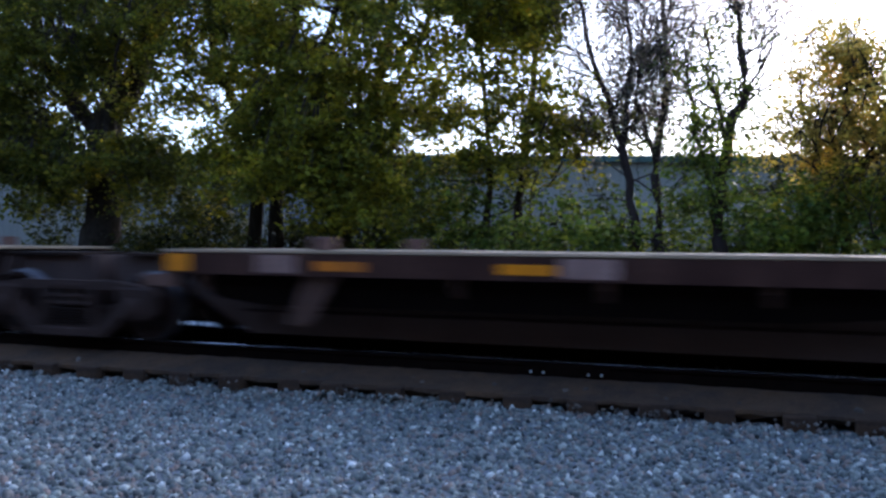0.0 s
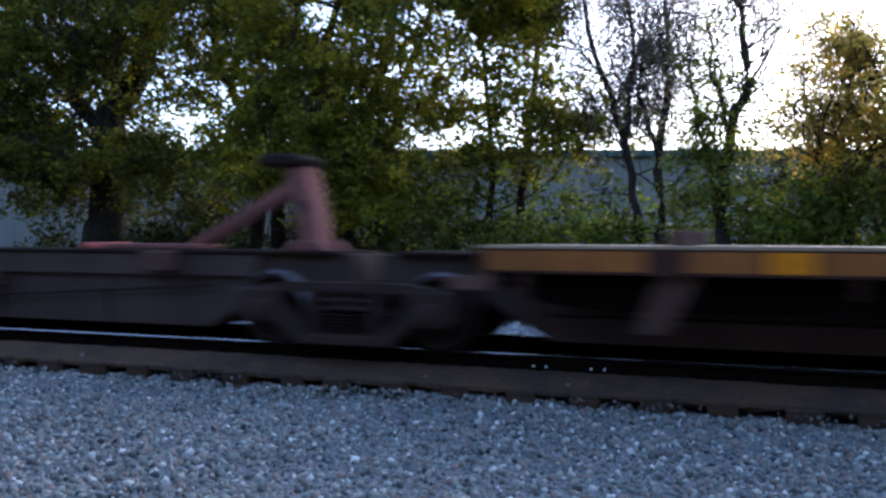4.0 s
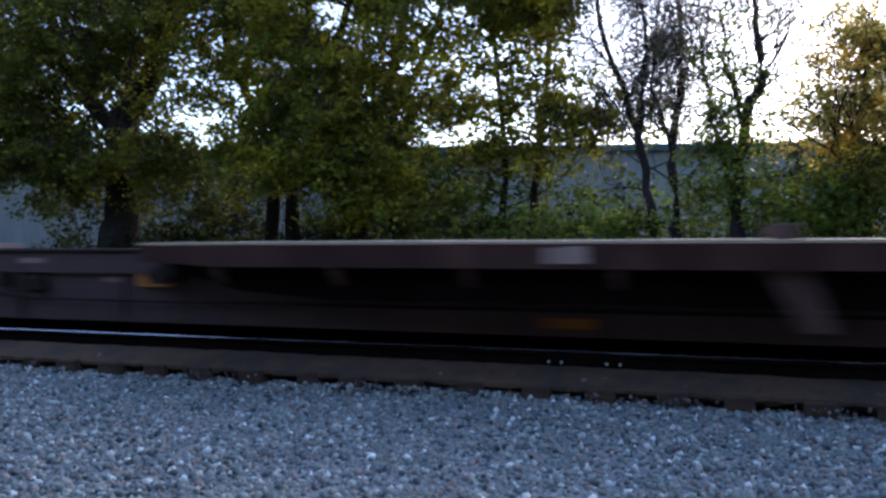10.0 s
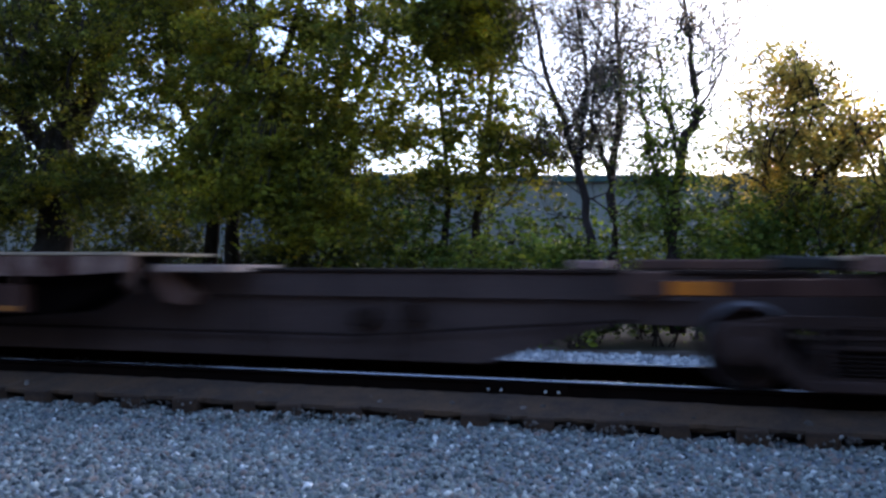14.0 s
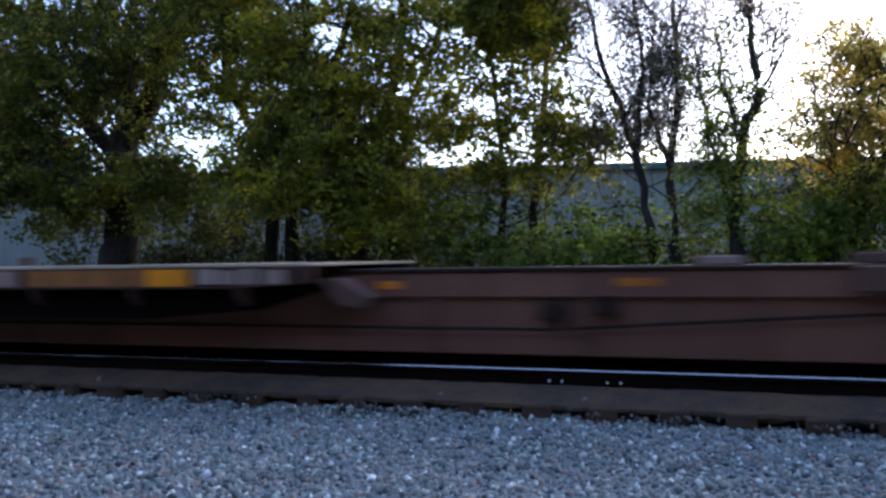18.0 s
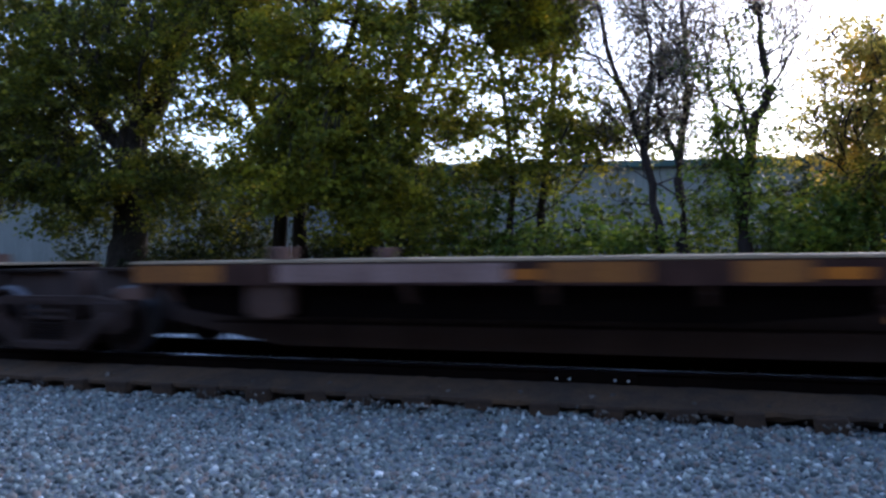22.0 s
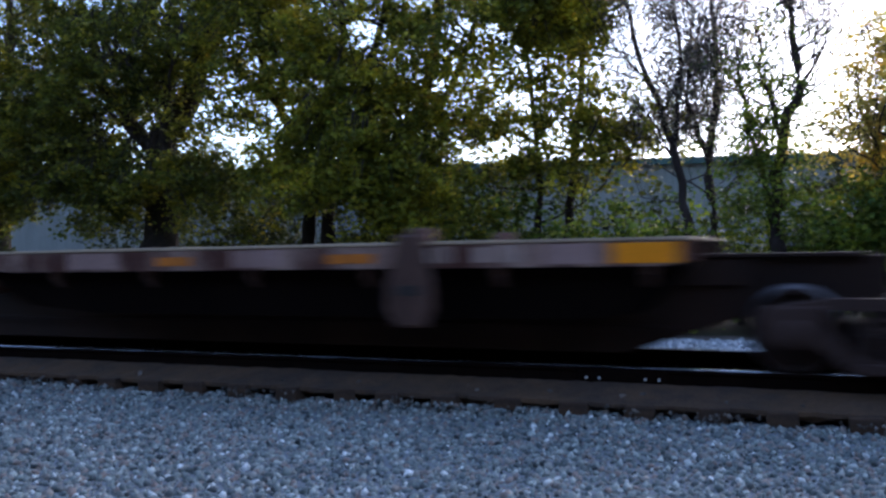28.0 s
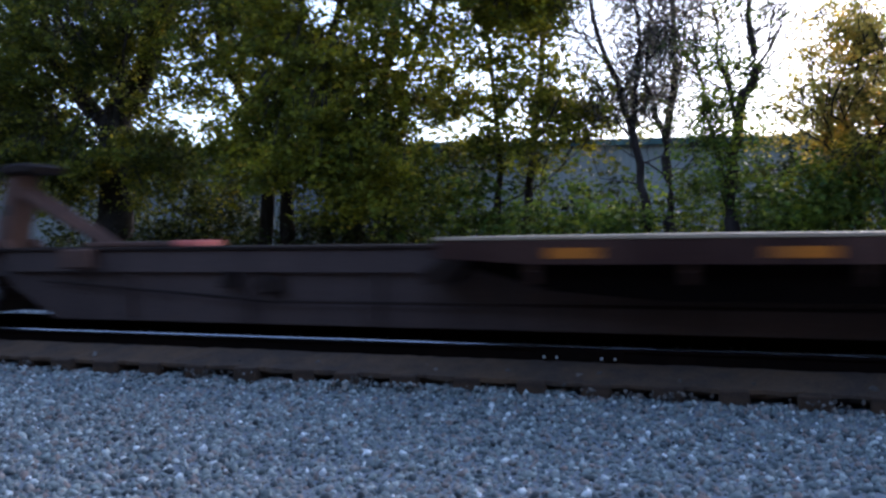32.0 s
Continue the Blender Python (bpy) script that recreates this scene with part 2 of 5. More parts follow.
# ---- building blocks ----
def part(name, bm, mat, parent=None, label="", smooth=False, at=None):
    """Links a bmesh, or a mesh that is shared, as one object under its thing."""
    if isinstance(bm, bmesh.types.BMesh):
        me = bpy.data.meshes.new(name)
        bmesh.ops.recalc_face_normals(bm, faces=bm.faces[:])
        for fc in bm.faces:
            fc.smooth = smooth
        bm.to_mesh(me)
        bm.free()
    else:
        me = bm
    if mat is not None and not me.materials:
        me.materials.append(mat)
    ob = new(name, me)
    if parent is not None:
        ob.parent = parent
    if at is not None:
        ob.matrix_basis = at
    if label:
        ob["label"] = label
    return ob


def box(bm, x0, x1, y0, y1, z0, z1, edge=0.0, m=None):
    vs = bmesh.ops.create_cube(bm, size=1.0)["verts"]
    s = Matrix.Translation(((x0 + x1) / 2, (y0 + y1) / 2, (z0 + z1) / 2)) @ Matrix.Diagonal((abs(x1 - x0), abs(y1 - y0), abs(z1 - z0), 1))
    bmesh.ops.transform(bm, matrix=(m @ s) if m else s, verts=vs)
    if edge:
        es = {e for v in vs for e in v.link_edges}
        bmesh.ops.bevel(bm, geom=list(es), offset=edge, segments=1, affect="EDGES")
    return bm


def prism(bm, outline, y0, y1, edge=0.0):
    """An outline of (x, z) pushed from y0 to y1."""
    a = [bm.verts.new((x, y0, z)) for x, z in outline]
    b = [bm.verts.new((x, y1, z)) for x, z in outline]
    n = len(a)
    fs = [bm.faces.new(a), bm.faces.new(b[::-1])]
    for i in range(n):
        fs.append(bm.faces.new((a[i], b[i], b[(i + 1) % n], a[(i + 1) % n])))
    if edge:
        bmesh.ops.bevel(bm, geom=list({e for f_ in fs[:2] for e in f_.edges}), offset=edge, segments=1, affect="EDGES")
    return bm


def slab(bm, outline, x0, x1):
    """An outline of (y, z) pushed from x0 to x1."""
    a = [bm.verts.new((x0, y, z)) for y, z in outline]
    b = [bm.verts.new((x1, y, z)) for y, z in outline]
    n = len(a)
    bm.faces.new(a), bm.faces.new(b[::-1])
    for i in range(n):
        bm.faces.new((a[i], b[i], b[(i + 1) % n], a[(i + 1) % n]))
    return bm


def tube(bm, p, q, r0, r1=None, n=8, caps=True):
    """A tapered round bar from p to q."""
    p, q = Vector(p), Vector(q)
    r1 = r0 if r1 is None else r1
    turn = (q - p).to_track_quat("Z", "Y").to_matrix()
    ring = [turn @ Vector((math.cos(2 * math.pi * i / n), math.sin(2 * math.pi * i / n), 0)) for i in range(n)]
    a = [bm.verts.new(p + v * r0) for v in ring]
    b = [bm.verts.new(q + v * r1) for v in ring]
    for i in range(n):
        bm.faces.new((a[i], a[(i + 1) % n], b[(i + 1) % n], b[i]))
    if caps:
        bm.faces.new(a[::-1]), bm.faces.new(b)
    return bm


def lathe(bm, profile, n=24):
    """A profile of (radius, y) turned about the y axis."""
    rings = []
    for r, y in profile:
        rings.append([bm.verts.new((r * math.cos(2 * math.pi * i / n), y, r * math.sin(2 * math.pi * i / n))) for i in range(n)])
    for a, b in zip(rings, rings[1:]):
        for i in range(n):
            bm.faces.new((a[i], a[(i + 1) % n], b[(i + 1) % n], b[i]))
    bm.faces.new(rings[0]), bm.faces.new(rings[-1][::-1])
    return bm


def bulk(name, verts, faces, mat, parent=None, smooth=False):
    """One mesh from arrays: verts (n, 3), faces (m, k)."""
    me = bpy.data.meshes.new(name)
    k = faces.shape[1]
    me.vertices.add(len(verts))
    me.vertices.foreach_set("co", np.ascontiguousarray(verts, dtype=np.float32).ravel())
    me.loops.add(faces.size)
    me.loops.foreach_set("vertex_index", np.ascontiguousarray(faces, dtype=np.int32).ravel())
    me.polygons.add(len(faces))
    me.polygons.foreach_set("loop_start", np.arange(0, faces.size, k, dtype=np.int32))
    me.polygons.foreach_set("loop_total", np.full(len(faces), k, dtype=np.int32))
    if smooth:
        me.polygons.foreach_set("use_smooth", np.ones(len(faces), dtype=bool))
    me.update(calc_edges=True)
    me.validate()
    me.materials.append(mat)
    ob = new(name, me)
    if parent is not None:
        ob.parent = parent
    return ob


def thing(name, label, category, group="", kind="", at=None):
    ob = new(name)
    ob.empty_display_size = 0.2
    if at is not None:
        ob.matrix_basis = at
    return tagged(ob, label, category, group, kind)


rng = np.random.default_rng(7)


def random_turns(n):
    """n random rotation matrices."""
    q = rng.normal(size=(n, 4))
    q /= np.linalg.norm(q, axis=1)[:, None]
    w, x, y, z = q.T
    return np.stack([np.stack([1 - 2 * (y * y + z * z), 2 * (x * y - w * z), 2 * (x * z + w * y)], -1),
                     np.stack([2 * (x * y + w * z), 1 - 2 * (x * x + z * z), 2 * (y * z - w * x)], -1),
                     np.stack([2 * (x * z - w * y), 2 * (y * z + w * x), 1 - 2 * (x * x + y * y)], -1)], 1)


def stones(name, centres, sizes, mat, parent=None):
    """Crushed stones: knocked-about lumps of twenty faces."""
    bm = bmesh.new()
    bmesh.ops.create_icosphere(bm, subdivisions=1, radius=1.0)
    bm.verts.ensure_lookup_table()
    base = np.array([v.co[:] for v in bm.verts])
    tri = np.array([[v.index for v in f_.verts] for f_ in bm.faces])
    bm.free()
    n = len(centres)
    v = np.repeat(base[None], n, 0) * rng.uniform(0.5, 1.25, (n, len(base), 1))
    v *= rng.uniform(0.55, 1.15, (n, 1, 3)) * sizes[:, None, None]
    v = np.einsum("nij,nkj->nki", random_turns(n), v) + centres[:, None]
    fcs = (tri[None] + (np.arange(n) * len(base))[:, None, None]).reshape(-1, 3)
    return bulk(name, v.reshape(-1, 3), fcs, mat, parent)


# ---- ground, gravel, track ----
def lie(x, y):
    """The height of the ground: level gravel, the ballast bed under the track, soil behind it."""
    z = 0.012 * math.sin(x * 0.9 + 1.3 * y) + 0.01 * math.sin(2.1 * y - 0.6 * x)
    if 6.7 < y < 10.2:
        z += 0.05 * min(1, (y - 6.7) / 0.4, (10.2 - y) / 0.4)
    if 10.4 < y < 13.4:
        z += 0.09 * min(1, (y - 10.4) / 0.4, (13.4 - y) / 0.4)
    if y > 13.4:
        z += min(0.5, (y - 13.4) * 0.06)
    return z


bm = bmesh.new()
ys = [-900, -60, -8] + [0.5 * i for i in range(-6, 13)] + [6.3, 6.6, 6.8, 7.0, 7.2, 7.6, 8.4, 9.2, 9.7, 9.95, 10.2, 10.6, 10.8, 11.2, 12, 12.9, 13.4, 14, 15, 17, 20, 26, 40, 90, 300, 1200]
xs = [-1400, -700, -200, -60, -30] + [0.75 * i for i in range(-28, 13)] + [14, 30, 60, 200, 700, 1400]
grid = [[bm.verts.new((x, y, lie(x, y) if -40 < x < 20 and -10 < y < 30 else lie(0, y) * 0.98)) for x in xs] for y in ys]
for i in range(len(ys) - 1):
    for j in range(len(xs) - 1):
        fc = bm.faces.new((grid[i][j], grid[i][j + 1], grid[i + 1][j + 1], grid[i + 1][j]))
        fc.material_index = 0 if ys[i + 1] <= 13 else 1
ground = part("ground", bm, None, label="", smooth=True)
ground.data.materials.append(M_GROUND)
ground.data.materials.append(M_SOIL)
tagged(ground, "grey crushed stone ground with dark soil beyond the track", "ground", kind="structure")


def scatter(x0, x1, y0, y1, step, lift=0.3, keep=1.0):
    gx, gy = np.meshgrid(np.arange(x0, x1, step), np.arange(y0, y1, step))
    p = np.stack([gx.ravel(), gy.ravel()], -1)
    p = p[rng.random(len(p)) < keep]
    p += rng.uniform(-0.55, 0.55, p.shape) * step
    z = np.array([lie(x, y) for x, y in p])
    size = step * np.minimum(rng.lognormal(-0.55, 0.36, len(p)), 0.95)
    return np.column_stack([p, z + size * lift * rng.uniform(-0.6, 1.4, len(p))]), size


def close_by(p):
    """The triangle of gravel before the eye."""
    return (p[:, 0] > -7) & (p[:, 0] < 1.6) & (p[:, 1] > 3.3) & (p[:, 1] > 3.4 + 0.364 * (p[:, 0] + 4.1)) & (p[:, 1] < 5.2)


c1, s1 = scatter(-7.0, 1.6, 3.3, 5.2, 0.041)
keep = close_by(c1)
c1, s1 = c1[keep], s1[keep]
c2, s2 = scatter(-9.5, 4.2, 5.2, 7.08, 0.039)
c5, s5 = scatter(-14.0, 8.0, -3.0, 7.0, 0.09, keep=0.35)
outer = ((c5[:, 0] < -9.4) | (c5[:, 0] > 4.1) | (c5[:, 1] < 5.2)) & ~close_by(c5)
c5, s5 = c5[outer], s5[outer]
# stones heaped between the tie ends
PITCH, FIRST = 0.565, -1.80
heap, dirt = [], []
for k in range(-18, 12):
    high, wide, off = rng.uniform(0.45, 1.1), rng.uniform(0.14, 0.22), rng.uniform(-0.05, 0.05)
    for n in range(150):
        u_, v_ = rng.uniform(-1, 1), rng.random()
        heap.append((FIRST + PITCH * (k + 0.5) + off + u_ * wide, 7.2 - 0.3 * v_, high * (0.092 - 0.064 * v_) * (1 - 0.4 * u_ ** 4)))
    buried = min(1.0, max(0.25, (-0.6 - FIRST - PITCH * k) / 2.0))
    front = rng.uniform(0.03, 0.12) * buried
    for n in range(int(rng.integers(10, 90) * buried) + 10):
        heap.append((FIRST + PITCH * k + rng.normal() * 0.11, 7.07 - abs(rng.normal()) * 0.06, 0.02 + front * rng.random()))
    for n in range(rng.integers(0, 55) if rng.random() < 0.7 else 0):
        dirt.append((FIRST + PITCH * (k + rng.random() * 0.25) + rng.normal() * 0.12, 7.1 + rng.normal() * 0.05, 0.06 + 0.09 * rng.random()))
heap, dirt = np.array(heap), np.array(dirt)
hs = 0.036 * rng.lognormal(-0.55, 0.3, len(heap))
gravel = stones("gravel", np.vstack([c1, c2, c5, heap]), np.concatenate([s1, s2, s5, hs]), M_BALLAST)
tagged(gravel, "loose bluish grey crushed stone beside the railway", "gravel", kind="stuff")
c3, s3 = scatter(-13.0, 5.0, 9.85, 13.1, 0.085, keep=0.9)
far_gravel = stones("gravel_verge", c3, s3, M_VERGE)
tagged(far_gravel, "crushed stone verge behind the track, sky light painted pale", "gravel", kind="stuff")
c4, s4 = scatter(-12.0, 5.0, 7.3, 9.85, 0.06, keep=0.06)
c4[:, 2] = 0.19 + 0.2 * s4 * rng.uniform(-0.9, 0.5, len(s4)) + 0.008
crib = stones("track_ballast", np.vstack([c4, dirt]), np.concatenate([s4, 0.03 * rng.lognormal(-0.5, 0.3, len(dirt))]), M_BALLAST_DIRTY)
tagged(crib, "crushed stone ballast between the wooden ties", "ballast", kind="stuff")

bm = bmesh.new()
by = [7.24, 7.15, 7.151, 7.27, 7.42, 7.57, 7.7, 7.9, 8.4, 8.9, 9.3, 9.55, 9.7]
bz = [0.1, 0.145, 0.178, 0.2, 0.245, 0.28, 0.275, 0.2, 0.19, 0.2, 0.19, 0.18, 0.08]
bx = [-660, -200, -60, -20] + [0.12 * i for i in range(-116, 42)] + [12, 60, 200, 660]
bed_rng = random.Random(5)
edge_off = [bed_rng.uniform(-0.035, 0.03) for x in bx]
bed = [[bm.verts.new((x, y + (edge_off[j] if y < 7.2 else bed_rng.uniform(-0.03, 0.03)), z + bed_rng.uniform(-0.009, 0.006))) for j, x in enumerate(bx)] for y, z in zip(by, bz)]
for i in range(len(by) - 1):
    for j in range(len(bx) - 1):
        bm.faces.new((bed[i][j], bed[i][j + 1], bed[i + 1][j + 1], bed[i + 1][j]))
track_bed = part("track_bed", bm, M_BED)
tagged(track_bed, "brown dirt packed between the wooden ties", "track bed", kind="structure")
path_rng = random.Random(21)
bm = bmesh.new()
lower, upper = [], []
for i in range(120):
    x = -28 + 0.3 * i
    a, b = 13.75 + path_rng.uniform(-0.08, 0.08), 14.25 + path_rng.uniform(-0.1, 0.1)
    lower.append(bm.verts.new((x, a, lie(x, a) + 0.01)))
    upper.append(bm.verts.new((x, b, lie(x, b) + 0.035)))
for i in range(119):
    bm.faces.new((lower[i], lower[i + 1], upper[i + 1], upper[i]))
tagged(part("dirt_path", bm, M_PATH), "strip of bare pale brown dirt before the shrubs", "path", kind="structure")
# unseen wall added behind the eye to cut the low sky light
bm = box(bmesh.new(), -90, 90, -9.4, -9.0, 0.0, 8.5)
tagged(part("wall_behind", bm, M_SOIL), "plain dark wall added unseen to block low sky light", "wall", kind="structure")
track = thing("railway_track", "straight railway track with polished rail heads on wooden ties", "railway track", kind="structure")
REACH = 660.0
HEAD_W, BASE_W, FOOT = 0.037, 0.075, 0.214


def rail_profile():
    return [(-BASE_W, 0.0), (BASE_W, 0.0), (BASE_W, 0.012), (0.02, 0.03), (0.009, 0.05), (0.009, 0.135), (HEAD_W, 0.15), (HEAD_W, 0.1768),
            (-HEAD_W, 0.1768), (-HEAD_W, 0.15), (-0.009, 0.135), (-0.009, 0.05), (-0.02, 0.03), (-BASE_W, 0.012)]


for side in (-1, 1):
    y = MID + side * 0.7525
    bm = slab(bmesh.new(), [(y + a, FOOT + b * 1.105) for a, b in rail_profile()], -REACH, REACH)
    rail = part("rail", bm, M_RAIL, track, "rusty steel rail, darkened for the shade on its web")
    hd = [(y - HEAD_W, RAIL - 0.009), (y + HEAD_W, RAIL - 0.009), (y + 0.034, RAIL - 0.005), (y + 0.028, RAIL), (y - 0.028, RAIL), (y - 0.034, RAIL - 0.005)]
    part("rail_head", slab(bmesh.new(), hd, -REACH, REACH), M_HEAD, rail, "bright worn running surface")

TIE_TOP = 0.178


def tie_mesh(seed):
    r = random.Random(seed)
    bm = bmesh.new()
    a, b = -0.115 - r.uniform(0, 0.012), 0.115 + r.uniform(0, 0.012)
    box(bm, a, b, -1.3 - r.uniform(-0.03, 0.03), 1.3, -0.17, 0.0, 0.012)
    for v in bm.verts:
        v.co.z += r.uniform(-0.006, 0.004)
        v.co.x += r.uniform(-0.008, 0.008)
    me = bpy.data.meshes.new("tie")
    bmesh.ops.recalc_face_normals(bm, faces=bm.faces[:])
    bm.to_mesh(me)
    bm.free()
    me.materials.append(M_TIE)
    return me


ties = [tie_mesh(i) for i in range(7)]
bm = bmesh.new()
box(bm, -0.1, 0.1, -0.17, 0.17, 0.0, FOOT - TIE_TOP, 0.003)
plate_mesh = bpy.data.meshes.new("tie_plate")
bm.to_mesh(plate_mesh), bm.free()
plate_mesh.materials.append(M_RAIL)
bm = bmesh.new()
box(bm, -0.011, 0.011, -0.014, 0.014, -0.03, 0.028, 0.003)
box(bm, -0.016, 0.016, -0.012, 0.026, 0.024, 0.04, 0.004)
spike_mesh = bpy.data.meshes.new("spike")
bm.to_mesh(spike_mesh), bm.free()
spike_mesh.materials.append(M_BLACK)
tie_rng = random.Random(3)
near_ties = range(-24, 13)
for k in near_ties:
    x = FIRST + PITCH * k + tie_rng.uniform(-0.03, 0.03)
    t_ = part("tie", ties[k % 7], None, track, at=pose(x, MID + tie_rng.uniform(-0.05, 0.05), TIE_TOP + tie_rng.uniform(-0.008, 0.004), 0, 0, tie_rng.uniform(-0.9, 0.9)))
    for side in (-1, 1):
        part("tie_plate", plate_mesh, None, t_, at=pose(0, side * 0.7525, 0))
        for dx in (-0.062, 0.062):
            part("spike", spike_mesh, None, t_, at=pose(dx, side * 0.7525 - 0.092, FOOT - TIE_TOP))
tv, tf = [], []
cube = np.array([(x, y, z) for x in (-0.115, 0.115) for y in (-1.3, 1.3) for z in (-0.17, 0.0)])
quads = np.array([(0, 1, 3, 2), (4, 6, 7, 5), (0, 4, 5, 1), (2, 3, 7, 6), (0, 2, 6, 4), (1, 5, 7, 3)])
for k in range(-1150, 1150):
    if k not in near_ties:
        tv.append(cube + np.array((FIRST + PITCH * k, MID, TIE_TOP)))
        tf.append(quads + 8 * len(tf))
far_ties = bulk("far_ties", np.vstack(tv), np.vstack(tf), M_TIE, track)
far_ties["kind"] = "stuff"

# bright bolt heads of a joint bar on the near rail
bm = bmesh.new()
box(bm, -0.4, 0.4, -0.012, 0.0, -0.045, 0.045, 0.004)
bar = part("joint_bar", bm, M_RAIL, track, at=pose(-1.45, NEAR - 0.022, RAIL - 0.09))
bm = bmesh.new()
lathe(bm, [(0.0105, 0.0), (0.013, -0.004), (0.013, -0.016), (0.009, -0.02)], 8)
bolt_mesh = bpy.data.meshes.new("bolt")
bm.to_mesh(bolt_mesh), bm.free()
M_BOLT, _, b_ = material("bare_bolt_steel", 0.3, 0.6)
b_.inputs["Base Color"].default_value = (0.75, 0.77, 0.8, 1)
bolt_mesh.materials.append(M_BOLT)
for dx in (-0.322, -0.204, 0.204, 0.322):
    part("bolt", bolt_mesh, None, bar, "bare bolt head", at=pose(dx, -0.012, -0.015))


# ---- the warehouse behind the trees ----
W0, W1 = Vector((-44.9, 23.3)), Vector((24.3, 43.2))
wall_way = (W1 - W0).normalized()
wall_turn = math.degrees(math.atan2(wall_way.y, wall_way.x))
WALL_LONG, WALL_HIGH = (W1 - W0).length, 4.86
warehouse = thing("warehouse", "long low warehouse with pale blue metal siding behind the trees", "building", at=pose(W0.x, W0.y, 0.1, 0, 0, wall_turn))
bm = box(bmesh.new(), 0, WALL_LONG, 0.06, 18, 0, WALL_HIGH)
part("wall", bm, M_WALL, warehouse, "pale metal wall")
bm = bmesh.new()
prism(bm, [(-0.3, WALL_HIGH + 0.02), (WALL_LONG + 0.3, WALL_HIGH + 0.02), (WALL_LONG + 0.3, WALL_HIGH + 0.12), (-0.3, WALL_HIGH + 0.12)], -0.25, 18.3)
part("roof", bm, M_ROOF, warehouse, "flat grey metal roof")
bm = box(bmesh.new(), -0.35, WALL_LONG + 0.35, -0.33, -0.26, WALL_HIGH - 0.12, WALL_HIGH + 0.16, 0.02)
part("roof_trim", bm, M_TRIM, warehouse, "dark green roof edge")
bm = bmesh.new()
sheet = [(0.0, 0.02)]
for i in range(4):
    rib = 0.06 + 0.3 * i
    sheet += [(rib, 0.02), (rib + 0.03, 0.013), (rib + 0.09, 0.013), (rib + 0.12, 0.02)]
sheet += [(1.19, 0.02), (1.19, 0.055), (0.0, 0.055)]
lower = [bm.verts.new((x, y, 0)) for x, y in sheet]
upper = [bm.verts.new((x, y, WALL_HIGH)) for x, y in sheet]
for q in range(len(sheet)):
    bm.faces.new((lower[q], lower[(q + 1) % len(sheet)], upper[(q + 1) % len(sheet)], upper[q]))
bm.faces.new(lower), bm.faces.new(upper)
bmesh.ops.recalc_face_normals(bm, faces=bm.faces[:])
panel_mesh = bpy.data.meshes.new("wall_panel")
bm.to_mesh(panel_mesh), bm.free()
panel_mesh.materials.append(M_WALL)
for i in range(int(WALL_LONG / 1.2)):
    part("wall_panel", panel_mesh, None, warehouse, at=pose(1.2 * i, 0, 0))


# ---- trees and shrubs ----
def leaves(name, points, mat, parent, size=0.125, per=9, spread=0.2, droop=0.3):
    """Sprays of folded leaves about the points."""
    points = np.asarray(points)
    n = len(points) * per
    c = np.repeat(points, per, 0) + rng.normal(size=(n, 3)) * np.array((spread, spread, spread * 0.75)) * 0.55
    leaf = np.array([(0, 0, 0), (-0.36, 0.32, 0.1), (-0.3, 0.72, 0.07), (0, 1.05, -0.08), (0.3, 0.72, 0.07), (0.36, 0.32, 0.1)]) - np.array((0, 0.5, 0))
    s = size * rng.lognormal(0, 0.25, n)
    turn = random_turns(n)
    flat = np.array([1.0, 1.0, 1.0 - droop])
    v = np.einsum("nij,kj->nki", turn, leaf) * flat * s[:, None, None] + c[:, None]
    f_ = (np.array([(0, 1, 2, 3), (0, 3, 4, 5)])[None] + (np.arange(n) * 6)[:, None, None]).reshape(-1, 4)
    return bulk(name, v.reshape(-1, 3), f_, mat, parent)


def limb(bm, pts, r0, r1, n=7):
    """A tapered limb along points, its rings shared."""
    pts = [Vector(p) for p in pts]
    rings = []
    for i, p in enumerate(pts):
        way = (pts[min(i + 1, len(pts) - 1)] - pts[max(i - 1, 0)]).normalized()
        turn = way.to_track_quat("Z", "Y").to_matrix()
        r = r0 + (r1 - r0) * i / (len(pts) - 1)
        rings.append([bm.verts.new(p + turn @ Vector((math.cos(6.2832 * k / n), math.sin(6.2832 * k / n), 0)) * r * random.uniform(0.88, 1.12)) for k in range(n)])
    for a, b in zip(rings, rings[1:]):
        for k in range(n):
            bm.faces.new((a[k], a[(k + 1) % n], b[(k + 1) % n], b[k]))
    bm.faces.new(rings[-1])


def bend(p, q, k, wobble):
    """Points from p to q with a wobble."""
    p, q = Vector(p), Vector(q)
    return [p.lerp(q, i / k) + (Vector((random.uniform(-1, 1), random.uniform(-1, 1), random.uniform(-0.5, 0.5))) * wobble if 0 < i < k else Vector()) for i in range(k + 1)]


def branch(bm, p, way, length, r, depth, tips, rise=0.25):
    q = p + way * length
    pts = bend(p, q, 3, length * 0.06)
    limb(bm, pts, r, r * 0.55, 5 if depth else 4)
    if depth == 0:
        tips.append(q)
        return
    for k in range(random.choice((2, 3, 3))):
        at = pts[random.choice((1, 2, 3, 3))]
        side = Vector((random.uniform(-1, 1), random.uniform(-0.7, 0.7), random.uniform(-0.4, 1)))
        branch(bm, at, (way * 0.8 + side * 0.75 + Vector((0, 0, rise))).normalized(), length * random.uniform(0.55, 0.8), r * 0.5, depth - 1, tips, rise)


